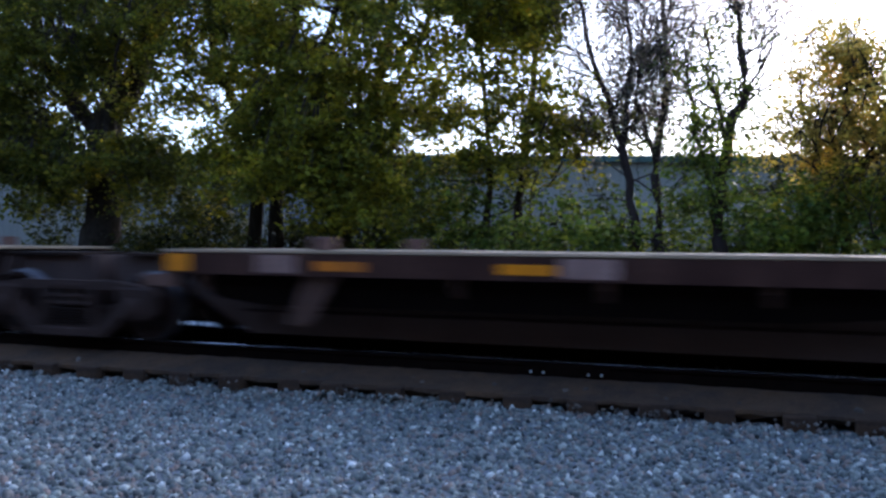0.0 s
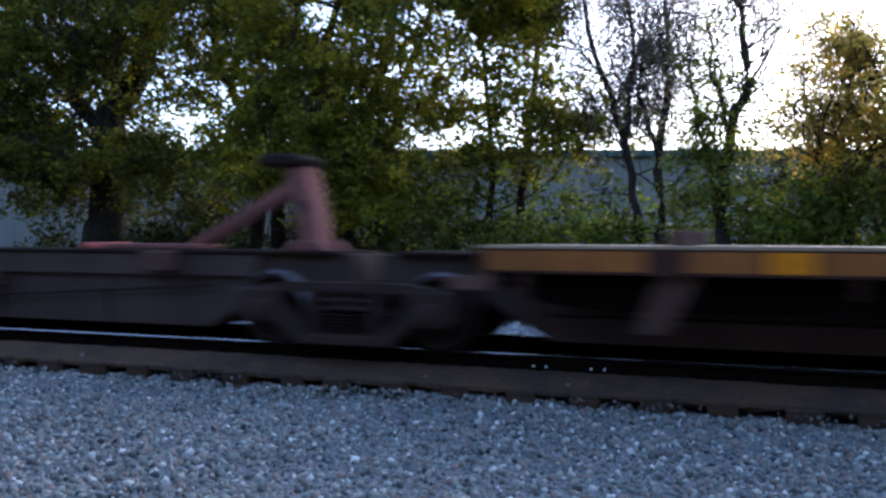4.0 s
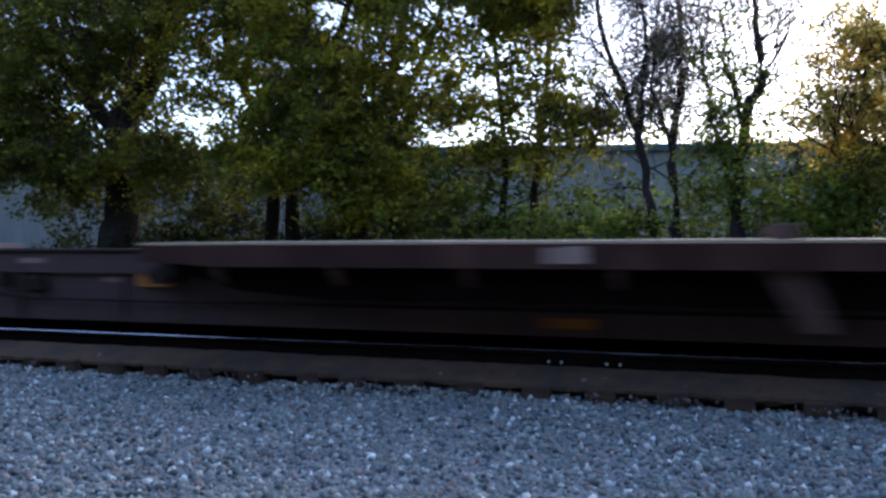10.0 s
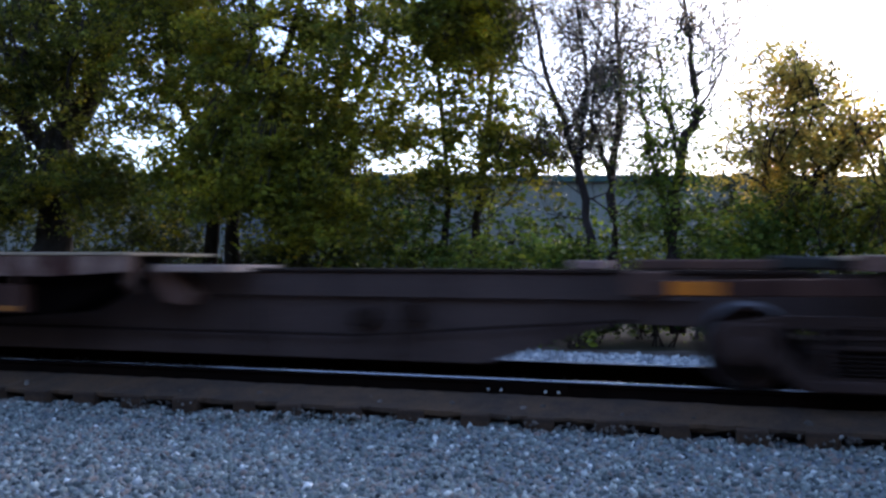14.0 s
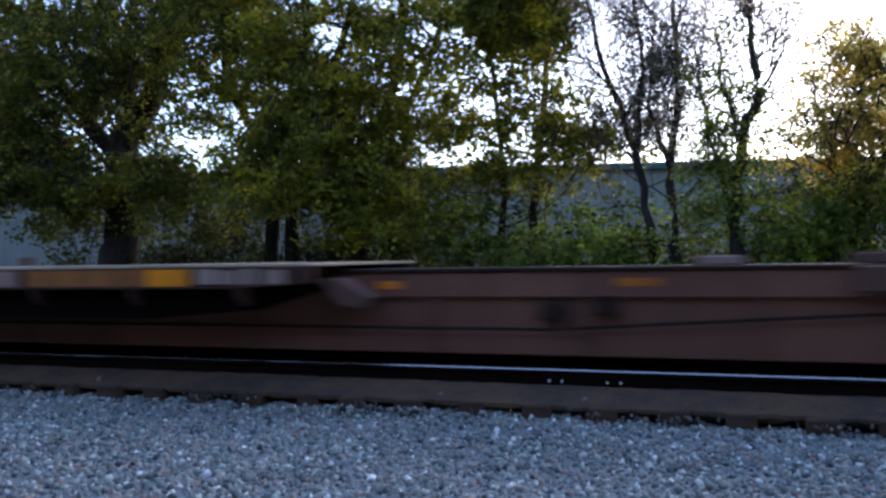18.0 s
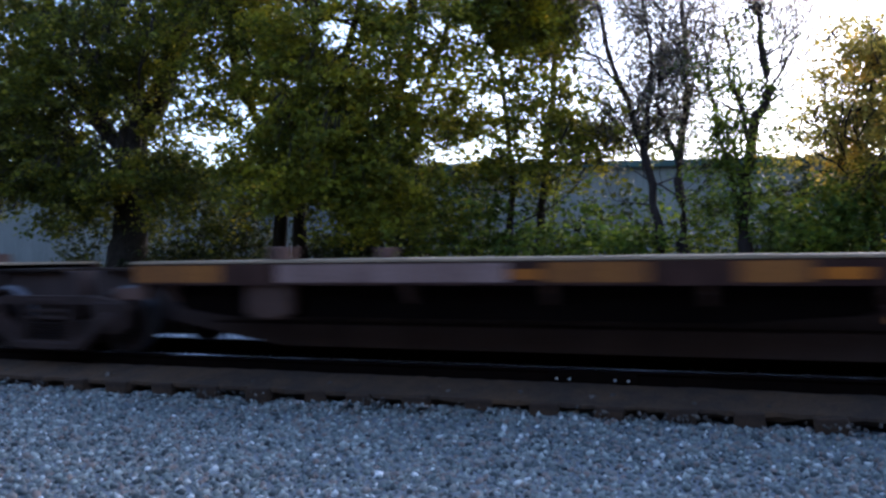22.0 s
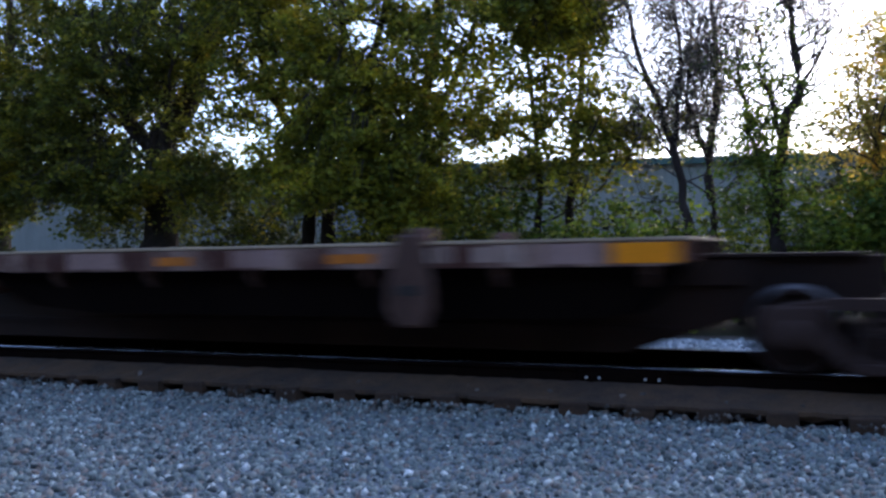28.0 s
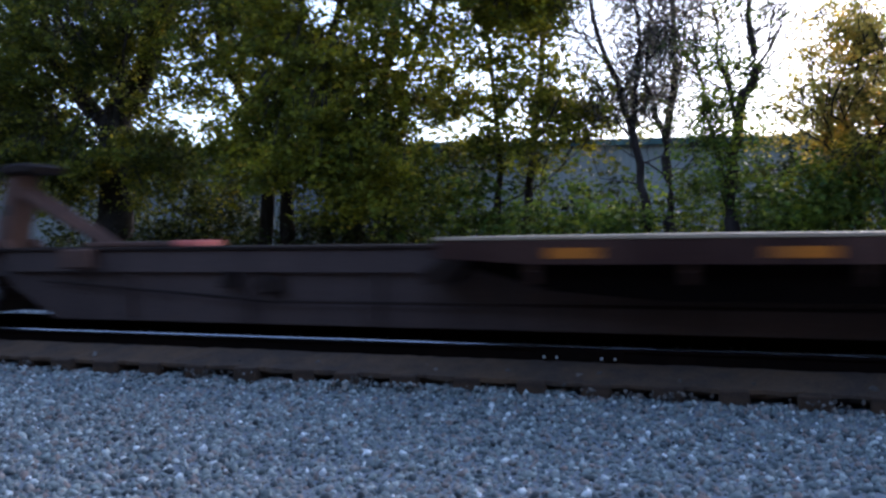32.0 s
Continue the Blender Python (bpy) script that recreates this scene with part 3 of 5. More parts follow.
def twigs(name, points, hearts, mat, parent, reach=0.25):
    """Thin twigs that carry the sprays back towards the limbs."""
    points, hearts = np.asarray(points), np.asarray(hearts)
    d = np.linalg.norm(points[:, None] - hearts[None], axis=2)
    to = hearts[d.argmin(1)] - points
    gap = np.linalg.norm(to, axis=1)[:, None]
    end = points + to / np.maximum(gap, 1e-6) * np.minimum(gap, reach + 0.25 * rng.random((len(points), 1)))
    v = []
    for k in range(3):
        off = np.array((math.cos(2.1 * k), math.sin(2.1 * k), 0.3 * (k - 1)))
        v += [points + off * 0.005, end + off * 0.012]
    v = np.stack(v, 1)
    f_ = (np.array([(0, 2, 3, 1), (2, 4, 5, 3), (4, 0, 1, 5)])[None] + (np.arange(len(points)) * 6)[:, None, None]).reshape(-1, 4)
    return bulk(name, v.reshape(-1, 3), f_, mat, parent)


# thin patches in the crowns, placed to fit the camera's view: x, z, half width, half height, how thin
VIEW_GAPS = [(-11.0, 4.3, 1.2, 1.2, 0.74), (-10.6, 3.7, 0.9, 0.6, 0.86), (-9.95, 4.3, 0.3, 0.6, 0.9), (-12.15, 4.7, 0.35, 0.4, 0.92), (-10.9, 5.0, 0.8, 0.5, 0.75), (-9.8, 4.6, 0.4, 1.2, 0.7), (-4.5, 4.3, 1.5, 1.0, 0.7),
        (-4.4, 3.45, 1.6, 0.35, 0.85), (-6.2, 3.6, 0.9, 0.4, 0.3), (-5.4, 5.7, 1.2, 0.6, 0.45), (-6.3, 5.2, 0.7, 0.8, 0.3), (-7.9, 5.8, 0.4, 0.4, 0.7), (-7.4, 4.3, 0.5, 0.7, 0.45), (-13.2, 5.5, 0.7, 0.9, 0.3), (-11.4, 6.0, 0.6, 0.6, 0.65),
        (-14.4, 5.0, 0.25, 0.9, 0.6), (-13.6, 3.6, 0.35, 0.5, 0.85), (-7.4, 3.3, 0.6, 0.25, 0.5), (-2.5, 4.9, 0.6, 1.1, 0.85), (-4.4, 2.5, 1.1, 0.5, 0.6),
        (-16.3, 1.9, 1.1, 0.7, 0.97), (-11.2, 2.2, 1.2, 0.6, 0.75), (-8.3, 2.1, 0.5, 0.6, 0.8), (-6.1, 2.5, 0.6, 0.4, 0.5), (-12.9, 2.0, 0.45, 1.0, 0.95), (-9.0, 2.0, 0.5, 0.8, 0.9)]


def crown_points(blobs, tight=1.0):
    """Points for sprays: flat leafy boughs in rough ellipsoids (x, y, z, half sizes, how many sprays), thinned along
    sight lines to fit the camera's view.
    """
    pts = []
    for x, y, z, rx, ry, rz, n in blobs:
        while n > 0:
            d = rng.normal(size=3)
            d *= rng.random() ** 0.38 / np.linalg.norm(d)
            c = np.array((x, y, z)) + d * np.array((rx, ry, rz))
            many = int(rng.integers(7, 16))
            n -= many * tight
            if c[2] < 0.4:
                continue
            lean = rng.uniform(-0.3, 0.3, 2)
            wide = rng.uniform(0.22, 0.36)
            for _ in range(many):
                o = rng.normal(size=3) * np.array((wide, wide, 0.1))
                o[2] += lean[0] * o[0] + lean[1] * o[1] - 0.3 * (o[0] ** 2 + o[1] ** 2)
                p = c + o
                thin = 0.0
                for gx, gz, a, b, w in VIEW_GAPS:
                    # project the spray from the eye onto the plane of the gaps
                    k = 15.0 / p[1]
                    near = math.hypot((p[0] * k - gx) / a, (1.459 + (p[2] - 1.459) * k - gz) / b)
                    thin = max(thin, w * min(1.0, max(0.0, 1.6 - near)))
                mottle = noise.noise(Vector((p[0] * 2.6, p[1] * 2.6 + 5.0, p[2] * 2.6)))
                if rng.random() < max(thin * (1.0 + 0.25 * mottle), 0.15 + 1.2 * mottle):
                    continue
                pts.append(p)
    return np.array(pts)


def tree(label, limbs, blobs, leaf_mat, bark, group, size=0.087, per=22, sub=4, depth=2, spread=0.2, rise=0.25, tip_leaves=0.0):
    base = Vector(limbs[0][0][0])
    t = thing("tree", label, "tree", group)
    bm = bmesh.new()
    tips, hearts = [], []
    for pts, r0, r1 in limbs:
        run = []
        for a, b in zip(pts, pts[1:]):
            run += bend(a, b, 4, 0.05 + r0 * 0.1)[:-1]
        run.append(Vector(pts[-1]))
        limb(bm, run, r0, r1, 8)
        hearts += run[3:]
        for k in range(sub):
            i = random.randrange(len(run) // 3, len(run))
            side = Vector((random.uniform(-1, 1), random.uniform(-0.8, 0.8), random.uniform(0.0, 0.9))).normalized()
            branch(bm, run[i], side, random.uniform(0.8, 1.5), max(0.012, (r0 + r1) * (0.18 if depth < 3 else 0.13)), depth, tips, rise)
    part("trunk", bm, bark, t, "trunk with its limbs", smooth=True)
    if blobs:
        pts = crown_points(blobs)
        twigs("twig_work", pts, [tuple(h) for h in hearts] + [tuple(h) for h in tips], bark, t)["kind"] = "stuff"
        crown = leaves("crown", pts, leaf_mat, t, size, per, spread)
        crown["kind"] = "stuff"
    if tip_leaves:
        pts = [tuple(p) for p in tips if random.random() < tip_leaves]
        leaves("tip_leaves", pts, M_LEAF_DRY, t, 0.045, 20, 0.24)["kind"] = "stuff"
    return t


GREEN = "tall leafy tree turning yellow in autumn, with a dark trunk"
tree("broad old tree with a thick dark trunk and green crown", [([(-13.2, 15, 0.1), (-12.95, 15, 2.2), (-12.8, 15, 4.2), (-11.7, 15.2, 6.0), (-11.2, 15, 8.5)], 0.5, 0.1),
      ([(-12.85, 15, 3.6), (-14.2, 14.7, 5.2), (-15.0, 14.6, 8.0)], 0.2, 0.05), ([(-12.9, 15, 2.9), (-12.2, 14.4, 4.6), (-11.9, 14.2, 7)], 0.16, 0.05)],
     [(-13.8, 14.6, 5.6, 3.0, 1.5, 3.0, 2300), (-11.6, 14.4, 6.4, 2.0, 1.4, 2.2, 600), (-13.5, 13.8, 2.9, 2.6, 0.9, 0.9, 420), (-11.0, 14.2, 2.5, 1.5, 0.6, 0.8, 330), (-10.7, 14.8, 4.3, 1.4, 0.8, 1.2, 420), (-11.0, 14.0, 3.15, 1.9, 0.6, 0.35, 340), (-15.3, 14.2, 4.6, 1.6, 0.9, 2.2, 700), (-13.8, 14.2, 3.2, 1.8, 0.7, 0.7, 320)], M_LEAF_DARK, M_BARK, "trees behind the track", sub=6)
tree(GREEN, [([(-18.6, 15.5, 0.2), (-18.4, 15.5, 3), (-17.8, 15.3, 8)], 0.3, 0.08)],
     [(-17.9, 14.5, 5.2, 2.6, 1.4, 3.6, 2000), (-17.0, 14.0, 3.2, 1.6, 0.9, 0.4, 160), (-17.4, 14.0, 3.6, 1.8, 0.9, 1.2, 500)], M_LEAF_DARK, M_BARK, "trees behind the track", sub=6)
tree(GREEN, [([(-9.4, 15, 0.1), (-9.1, 15, 2.8), (-8.4, 15, 5.0), (-8.2, 15, 8.3)], 0.17, 0.06), ([(-8.85, 15.1, 0.1), (-8.75, 15.1, 2.7), (-7.8, 15, 4.4), (-6.9, 14.8, 7.5)], 0.18, 0.05),
             ([(-9.05, 15, 3.0), (-10.0, 14.8, 5.2), (-10.4, 14.8, 8)], 0.1, 0.03)],
     [(-8.6, 14.3, 5.8, 2.3, 1.5, 2.8, 1600), (-8.0, 13.5, 3.2, 1.7, 0.8, 1.1, 800), (-10.2, 14.6, 6.0, 1.4, 1.0, 1.6, 520), (-8.9, 14.0, 4.4, 1.1, 0.8, 1.6, 500)], M_LEAF, M_BARK, "trees behind the track", sub=6)
tree(GREEN, [([(-7.6, 15.6, 0.1), (-7.4, 15.6, 2.8), (-6.6, 15.5, 5.2), (-6.2, 15.4, 8)], 0.19, 0.06), ([(-7.2, 15.6, 3.2), (-5.9, 15.2, 5.0), (-5.0, 15, 7.0)], 0.1, 0.03)],
     [(-6.6, 14.5, 4.9, 1.9, 1.3, 2.6, 800), (-5.3, 14.6, 5.4, 1.7, 1.2, 2.4, 560), (-6.4, 13.7, 2.6, 1.6, 0.7, 0.9, 600), (-6.9, 13.9, 3.6, 1.2, 0.7, 0.8, 380)], M_LEAF, M_BARK, "trees behind the track", sub=7)
tree("slender tree with a straight purplish trunk and green leaves", [([(-4.1, 16, 0.2), (-4.0, 16, 2.3), (-3.72, 16, 4.4), (-3.68, 16, 7.6)], 0.1, 0.05), ([(-4.5, 15.4, 0.2), (-4.35, 15.3, 2.6), (-4.6, 15.2, 6.2)], 0.09, 0.03)],
     [(-4.5, 15.0, 4.5, 1.0, 0.9, 2.6, 500), (-4.0, 14.8, 3.2, 1.2, 0.8, 0.8, 260), (-4.3, 14.6, 6.2, 0.9, 0.7, 1.2, 260), (-3.5, 14.8, 3.9, 0.8, 0.6, 0.9, 200), (-3.5, 15.0, 5.4, 0.6, 0.6, 1.2, 260), (-3.9, 14.9, 5.9, 0.8, 0.6, 0.9, 300), (-4.9, 15.6, 4.2, 1.7, 0.5, 1.2, 300), (-3.4, 15.4, 3.5, 0.8, 0.5, 0.6, 160), (-2.75, 15.2, 3.6, 0.7, 0.5, 0.5, 90)], M_LEAF, M_BARK_PALE, "trees behind the track", sub=7)
BARE = "thin half-bare tree with purplish twigs and few leaves"
tree(BARE, [([(-1.62, 15, 0.3), (-1.66, 15, 1.9), (-1.92, 15, 3.3), (-2.44, 15, 4.75), (-2.75, 15, 6.4)], 0.1, 0.03), ([(-1.9, 15, 3.2), (-1.75, 15, 4.6), (-1.95, 15, 6.6)], 0.05, 0.02)],
     [(-2.2, 15, 4.4, 0.8, 0.6, 1.5, 400)], M_LEAF_DRY, M_BARK_PALE, "trees behind the track", 0.048, 24, 12, 3, 0.24, 0.5, 0.85)
tree(BARE, [([(-1.33, 15.3, 0.3), (-1.33, 15.3, 1.6), (-1.33, 15.3, 3.1), (-1.2, 15.3, 4.65), (-1.3, 15.3, 6.6)], 0.125, 0.03), ([(-1.33, 15.3, 2.9), (-1.7, 15.2, 4.0), (-1.55, 15.2, 5.6)], 0.06, 0.02)],
     [(-1.4, 15.2, 4.6, 0.7, 0.6, 1.4, 340)], M_LEAF_DRY, M_BARK_PALE, "trees behind the track", 0.048, 24, 12, 3, 0.24, 0.5, 0.85)
knotted = tree(BARE, [([(-0.2, 15, 0.3), (-0.33, 15, 2.0), (-0.15, 15, 3.3), (0.1, 15, 4.06), (0.02, 15, 5.2), (-0.2, 15, 6.4)], 0.14, 0.025), ([(-0.32, 15, 2.1), (-0.7, 15, 3.4), (-0.9, 15, 5.0)], 0.055, 0.015),
            ([(-0.15, 15, 3.2), (-0.45, 15, 4.2), (-0.55, 15, 5.2)], 0.05, 0.02)],
     [(-0.4, 14.8, 2.7, 0.6, 0.5, 1.1, 330), (-0.4, 15, 4.6, 0.8, 0.5, 1.1, 170)], M_LEAF_SHRUB, M_BARK_PALE, "trees behind the track", 0.062, 17, 10, 3, 0.22, 0.5, 0.6)
leaves("twig_clump", np.array((-0.06, 15.0, 5.5)) + rng.normal(size=(26, 3)) * 0.1, M_BARK, knotted, 0.07, 10, 0.1)["kind"] = "stuff"
tree("golden autumn tree with a short dark trunk", [([(1.55, 14.8, 0.3), (1.57, 14.8, 2.0), (1.55, 14.8, 3.2), (1.6, 14.8, 4.6)], 0.12, 0.04), ([(1.55, 14.8, 2.4), (2.4, 14.7, 3.3), (2.9, 14.6, 3.8)], 0.07, 0.02), ([(1.55, 14.8, 2.5), (1.1, 14.7, 3.3), (0.95, 14.7, 3.9)], 0.05, 0.02), ([(1.57, 14.8, 1.9), (2.8, 14.6, 2.5), (3.9, 14.4, 3.2)], 0.05, 0.02)],
     [(1.6, 14.7, 4.2, 0.6, 0.5, 0.8, 420), (1.75, 14.7, 3.2, 0.7, 0.5, 0.7, 330), (2.6, 14.6, 3.2, 0.85, 0.6, 0.9, 420), (0.95, 14.6, 3.1, 0.4, 0.4, 0.7, 130), (3.8, 14.4, 3.0, 0.9, 0.7, 1.1, 340)],
     M_LEAF_GOLD, M_BARK, "trees behind the track", 0.062, 19, 6, 2, 0.2)


tree("low yellow-green tree in front of the golden one", [([(2.2, 14.4, 0.3), (2.25, 14.4, 1.6), (2.0, 14.35, 2.8)], 0.07, 0.02), ([(2.25, 14.4, 1.3), (2.9, 14.3, 2.5)], 0.05, 0.02)],
     [(2.5, 14.2, 2.15, 0.9, 0.4, 0.5, 150), (1.5, 14.25, 2.4, 0.6, 0.4, 0.5, 110), (3.4, 14.2, 2.4, 0.7, 0.4, 0.7, 110)], M_LEAF, M_BARK, "trees behind the track", 0.075, 17)


def shrub(x, y, w, h, n, mat, label):
    s = thing("shrub", label, "shrub", "shrubs along the track")
    bm = bmesh.new()
    tips = []
    for k in range(6):
        branch(bm, Vector((x + random.uniform(-0.2, 0.2) * w, y, 0.05)), Vector((random.uniform(-0.6, 0.6), random.uniform(-0.3, 0.3), 1)).normalized(), h * 0.45, 0.018, 1, tips, 0.4)
    part("stem", bm, M_BARK, s)
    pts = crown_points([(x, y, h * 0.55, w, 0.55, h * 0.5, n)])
    leaves("foliage", pts, mat, s, 0.098, 10, 0.2)["kind"] = "stuff"


shrub_rng = random.Random(11)
DARK_SHRUB, LIGHT_SHRUB = "green shrub under the trees, shade painted into its leaves", "bright green shrub beside the track"
x = -20.5
while x < 4.4:
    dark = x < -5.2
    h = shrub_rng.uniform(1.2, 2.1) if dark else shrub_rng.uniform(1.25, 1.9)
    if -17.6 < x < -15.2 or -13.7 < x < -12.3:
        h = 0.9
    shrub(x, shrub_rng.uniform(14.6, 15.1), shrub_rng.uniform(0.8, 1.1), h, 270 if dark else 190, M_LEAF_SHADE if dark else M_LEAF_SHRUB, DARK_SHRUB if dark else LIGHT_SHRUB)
    x += shrub_rng.uniform(0.9, 1.3)
for x, y, w, h, n in ((-5.6, 14.6, 1.3, 2.9, 330), (-3.3, 14.8, 0.7, 2.4, 150), (0.7, 14.4, 0.6, 2.8, 150), (-4.6, 14.9, 0.8, 2.6, 200), (-2.4, 14.6, 0.6, 2.0, 110), (-0.9, 15.6, 0.6, 2.0, 140),
                      (0.1, 15.7, 0.7, 2.5, 220), (1.2, 14.3, 0.8, 2.4, 260), (2.1, 14.3, 0.9, 2.2, 280), (3.2, 14.3, 0.9, 2.2, 280), (-1.9, 14.3, 0.5, 1.8, 130), (-2.1, 16.0, 0.7, 2.7, 90), (-0.7, 16.0, 0.7, 2.5, 90), (-3.6, 16.0, 0.7, 3.0, 110), (-3.9, 14.4, 0.9, 1.9, 200), (-2.9, 14.4, 0.8, 1.9, 180)):
    shrub(x, y, w, h, n, M_LEAF_SHRUB, LIGHT_SHRUB)
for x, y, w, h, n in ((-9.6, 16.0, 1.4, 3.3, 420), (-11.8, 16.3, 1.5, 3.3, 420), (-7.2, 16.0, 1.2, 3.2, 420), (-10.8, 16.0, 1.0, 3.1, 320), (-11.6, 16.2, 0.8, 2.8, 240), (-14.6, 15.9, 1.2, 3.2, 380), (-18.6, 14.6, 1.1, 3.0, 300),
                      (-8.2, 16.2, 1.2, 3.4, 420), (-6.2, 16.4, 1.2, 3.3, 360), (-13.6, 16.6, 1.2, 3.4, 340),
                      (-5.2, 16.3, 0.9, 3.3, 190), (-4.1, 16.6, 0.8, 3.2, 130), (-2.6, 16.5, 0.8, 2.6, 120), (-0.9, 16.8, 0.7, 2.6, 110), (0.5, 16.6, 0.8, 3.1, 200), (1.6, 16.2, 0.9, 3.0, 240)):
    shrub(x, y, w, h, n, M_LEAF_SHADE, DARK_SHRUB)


# ---- the train: articulated spine cars for trailers, all empty ----
SPEED, GAIN = 18.1578, 0.008264


def run(s, t):
    """Where a point s of the train stands along the track at t seconds."""
    return s + SPEED * t + GAIN * (t - 16) ** 2


MESHES = {}


def shared(key, build, mat, smooth=False):
    """One mesh for all the pieces that are alike."""
    if key not in MESHES:
        bm = bmesh.new()
        build(bm)
        bmesh.ops.recalc_face_normals(bm, faces=bm.faces[:])
        for fc in bm.faces:
            fc.smooth = smooth
        me = bpy.data.meshes.new(key[0])
        bm.to_mesh(me)
        bm.free()
        me.materials.append(mat)
        MESHES[key] = me
    return MESHES[key]


WHEEL_R, AXLE = 0.357, 0.89      # wheel radius, half the wheel base
HUB = WHEEL_R + RAIL - BASE


def make_bogie():
    b = thing("bogie", "two-axle railway bogie with brown cast steel side frames", "railway bogie", "bogies of the train")
    # side frame: arched top chord, dipped lower chord, two columns, journal boxes
    for side in (-1, 1):
        y0, y1 = (side * 1.06, side * 0.94)

        def frame_shape(bm):
            prism(bm, [(-1.02, 0.5), (-0.97, 0.6), (-0.62, 0.65), (0.62, 0.65), (0.97, 0.6), (1.02, 0.5), (0.62, 0.555), (-0.62, 0.555)], y0, y1, 0.012)
            prism(bm, [(-0.86, 0.38), (-0.72, 0.47), (-0.4, 0.155), (0.4, 0.155), (0.72, 0.47), (0.86, 0.38), (0.49, 0.05), (-0.49, 0.05)], y0, y1, 0.012)
            for k in (-1, 1):
                prism(bm, [(k * 0.67, 0.4), (k * 0.66, 0.6), (k * 1.1, 0.585), (k * 1.17, 0.5), (k * 1.14, 0.31), (k * 1.02, 0.24), (k * 0.8, 0.24), (k * 0.7, 0.3)], y0 * 1.02, y1, 0.025)
                prism(bm, [(k * 0.3, 0.14), (k * 0.37, 0.14), (k * 0.37, 0.57), (k * 0.3, 0.57)], y0 * 1.01, y1, 0.008)
            prism(bm, [(-0.44, 0.05), (-0.4, 0.145), (0.4, 0.145), (0.44, 0.05)], y0 * 1.03, y1 * 0.97, 0.015)
            for x in (-0.16, 0.0, 0.16):
                box(bm, x - 0.055, x + 0.055, y0 * 1.014, y1, 0.575, 0.62, 0.006)
            for z in (0.385, 0.465):
                box(bm, -0.27, 0.27, y0 * 0.985, y0 * 0.96, z, z + 0.035, 0.006)
        f_ = part("side_frame", shared(("side_frame", side), frame_shape, M_BOGIE), None, b)
        for x in (-0.17, 0.0, 0.17):
            part("spring", shared(("spring", side), lambda bm: [lathe_up(bm, side)], M_STEEL_DARK, True), None, f_, at=pose(x, 0, 0))
        for k in (-1, 1):
            part("bearing_cap", shared(("bearing_cap", side), lambda bm: lathe(bm, [(0.02, side * 1.13), (0.085, side * 1.125), (0.105, side * 1.1), (0.11, side * 1.0)], 14), M_BOGIE, True), None, f_, "round axle bearing cap", at=pose(k * AXLE, 0, HUB))
    part("bolster", shared(("bolster",), lambda bm: box(bm, -0.2, 0.2, -1.03, 1.03, 0.36, 0.6, 0.03), M_STEEL_DARK), None, b)
    # added box that closes the openings between the frames with dark
    part("transom", shared(("transom",), lambda bm: box(bm, -0.44, 0.44, -0.88, 0.88, 0.1, 0.355, 0.02), M_STEEL_DARK), None, b, "dark box added to fill the bogie's openings")
    for k in (-1, 1):
        part("brake_beam", shared(("brake_beam",), lambda bm: box(bm, -0.05, 0.05, -0.8, 0.8, 0.28, 0.38, 0.01), M_STEEL_DARK), None, b, at=pose(k * 0.37, 0, 0))
        ws = part("wheelset", shared(("axle",), lambda bm: lathe(bm, [(0.06, -1.1), (0.075, -0.98), (0.09, -0.68), (0.08, 0), (0.09, 0.68), (0.075, 0.98), (0.06, 1.1)], 12), M_BOGIE, True), None, b, at=pose(k * AXLE, 0, HUB))
        for side in (-1, 1):
            def disc(bm):
                lathe(bm, [(0.1, side * 0.84), (0.13, side * 0.83), (0.16, side * 0.765), (0.27, side * 0.775), (0.3, side * 0.825), (WHEEL_R - 0.012, side * 0.83), (WHEEL_R - 0.012, side * 0.69), (0.26, side * 0.72), (0.12, side * 0.7)], 30)
            def rim(bm):
                n = 30
                prof = [(WHEEL_R - 0.011, 0.826), (WHEEL_R, 0.815), (WHEEL_R + 0.001, 0.715), (WHEEL_R + 0.024, 0.7), (WHEEL_R + 0.024, 0.69), (WHEEL_R - 0.011, 0.685)]
                rings = [[bm.verts.new((r * math.cos(6.28319 * i / n), side * y, r * math.sin(6.28319 * i / n))) for i in range(n)] for r, y in prof]
                for p, q in zip(rings, rings[1:]):
                    for i in range(n):
                        bm.faces.new((p[i], p[(i + 1) % n], q[(i + 1) % n], q[i]))
            w = part("wheel", shared(("wheel", side), disc, M_WHEEL), None, ws, "rusty steel wheel")
            part("tread", shared(("tread", side), rim, M_TREAD, True), None, ws, "bright worn tread")
    return b


def lathe_up(bm, side):
    """A coil spring of stacked rings."""
    for i in range(6):
        z = 0.152 + 0.035 * i
        tube(bm, (0, side * 1.0, z), (0, side * 1.0, z + 0.02), 0.07, 0.07, 10)


BOGIE = make_bogie()
BOGIES = []


def bogie(s):
    b = BOGIE if not BOGIES else copy_thing(BOGIE, Matrix())
    b.matrix_basis = pose(run(s, 0), MID, BASE)
    BOGIES.append((b, s))


UNITS = []


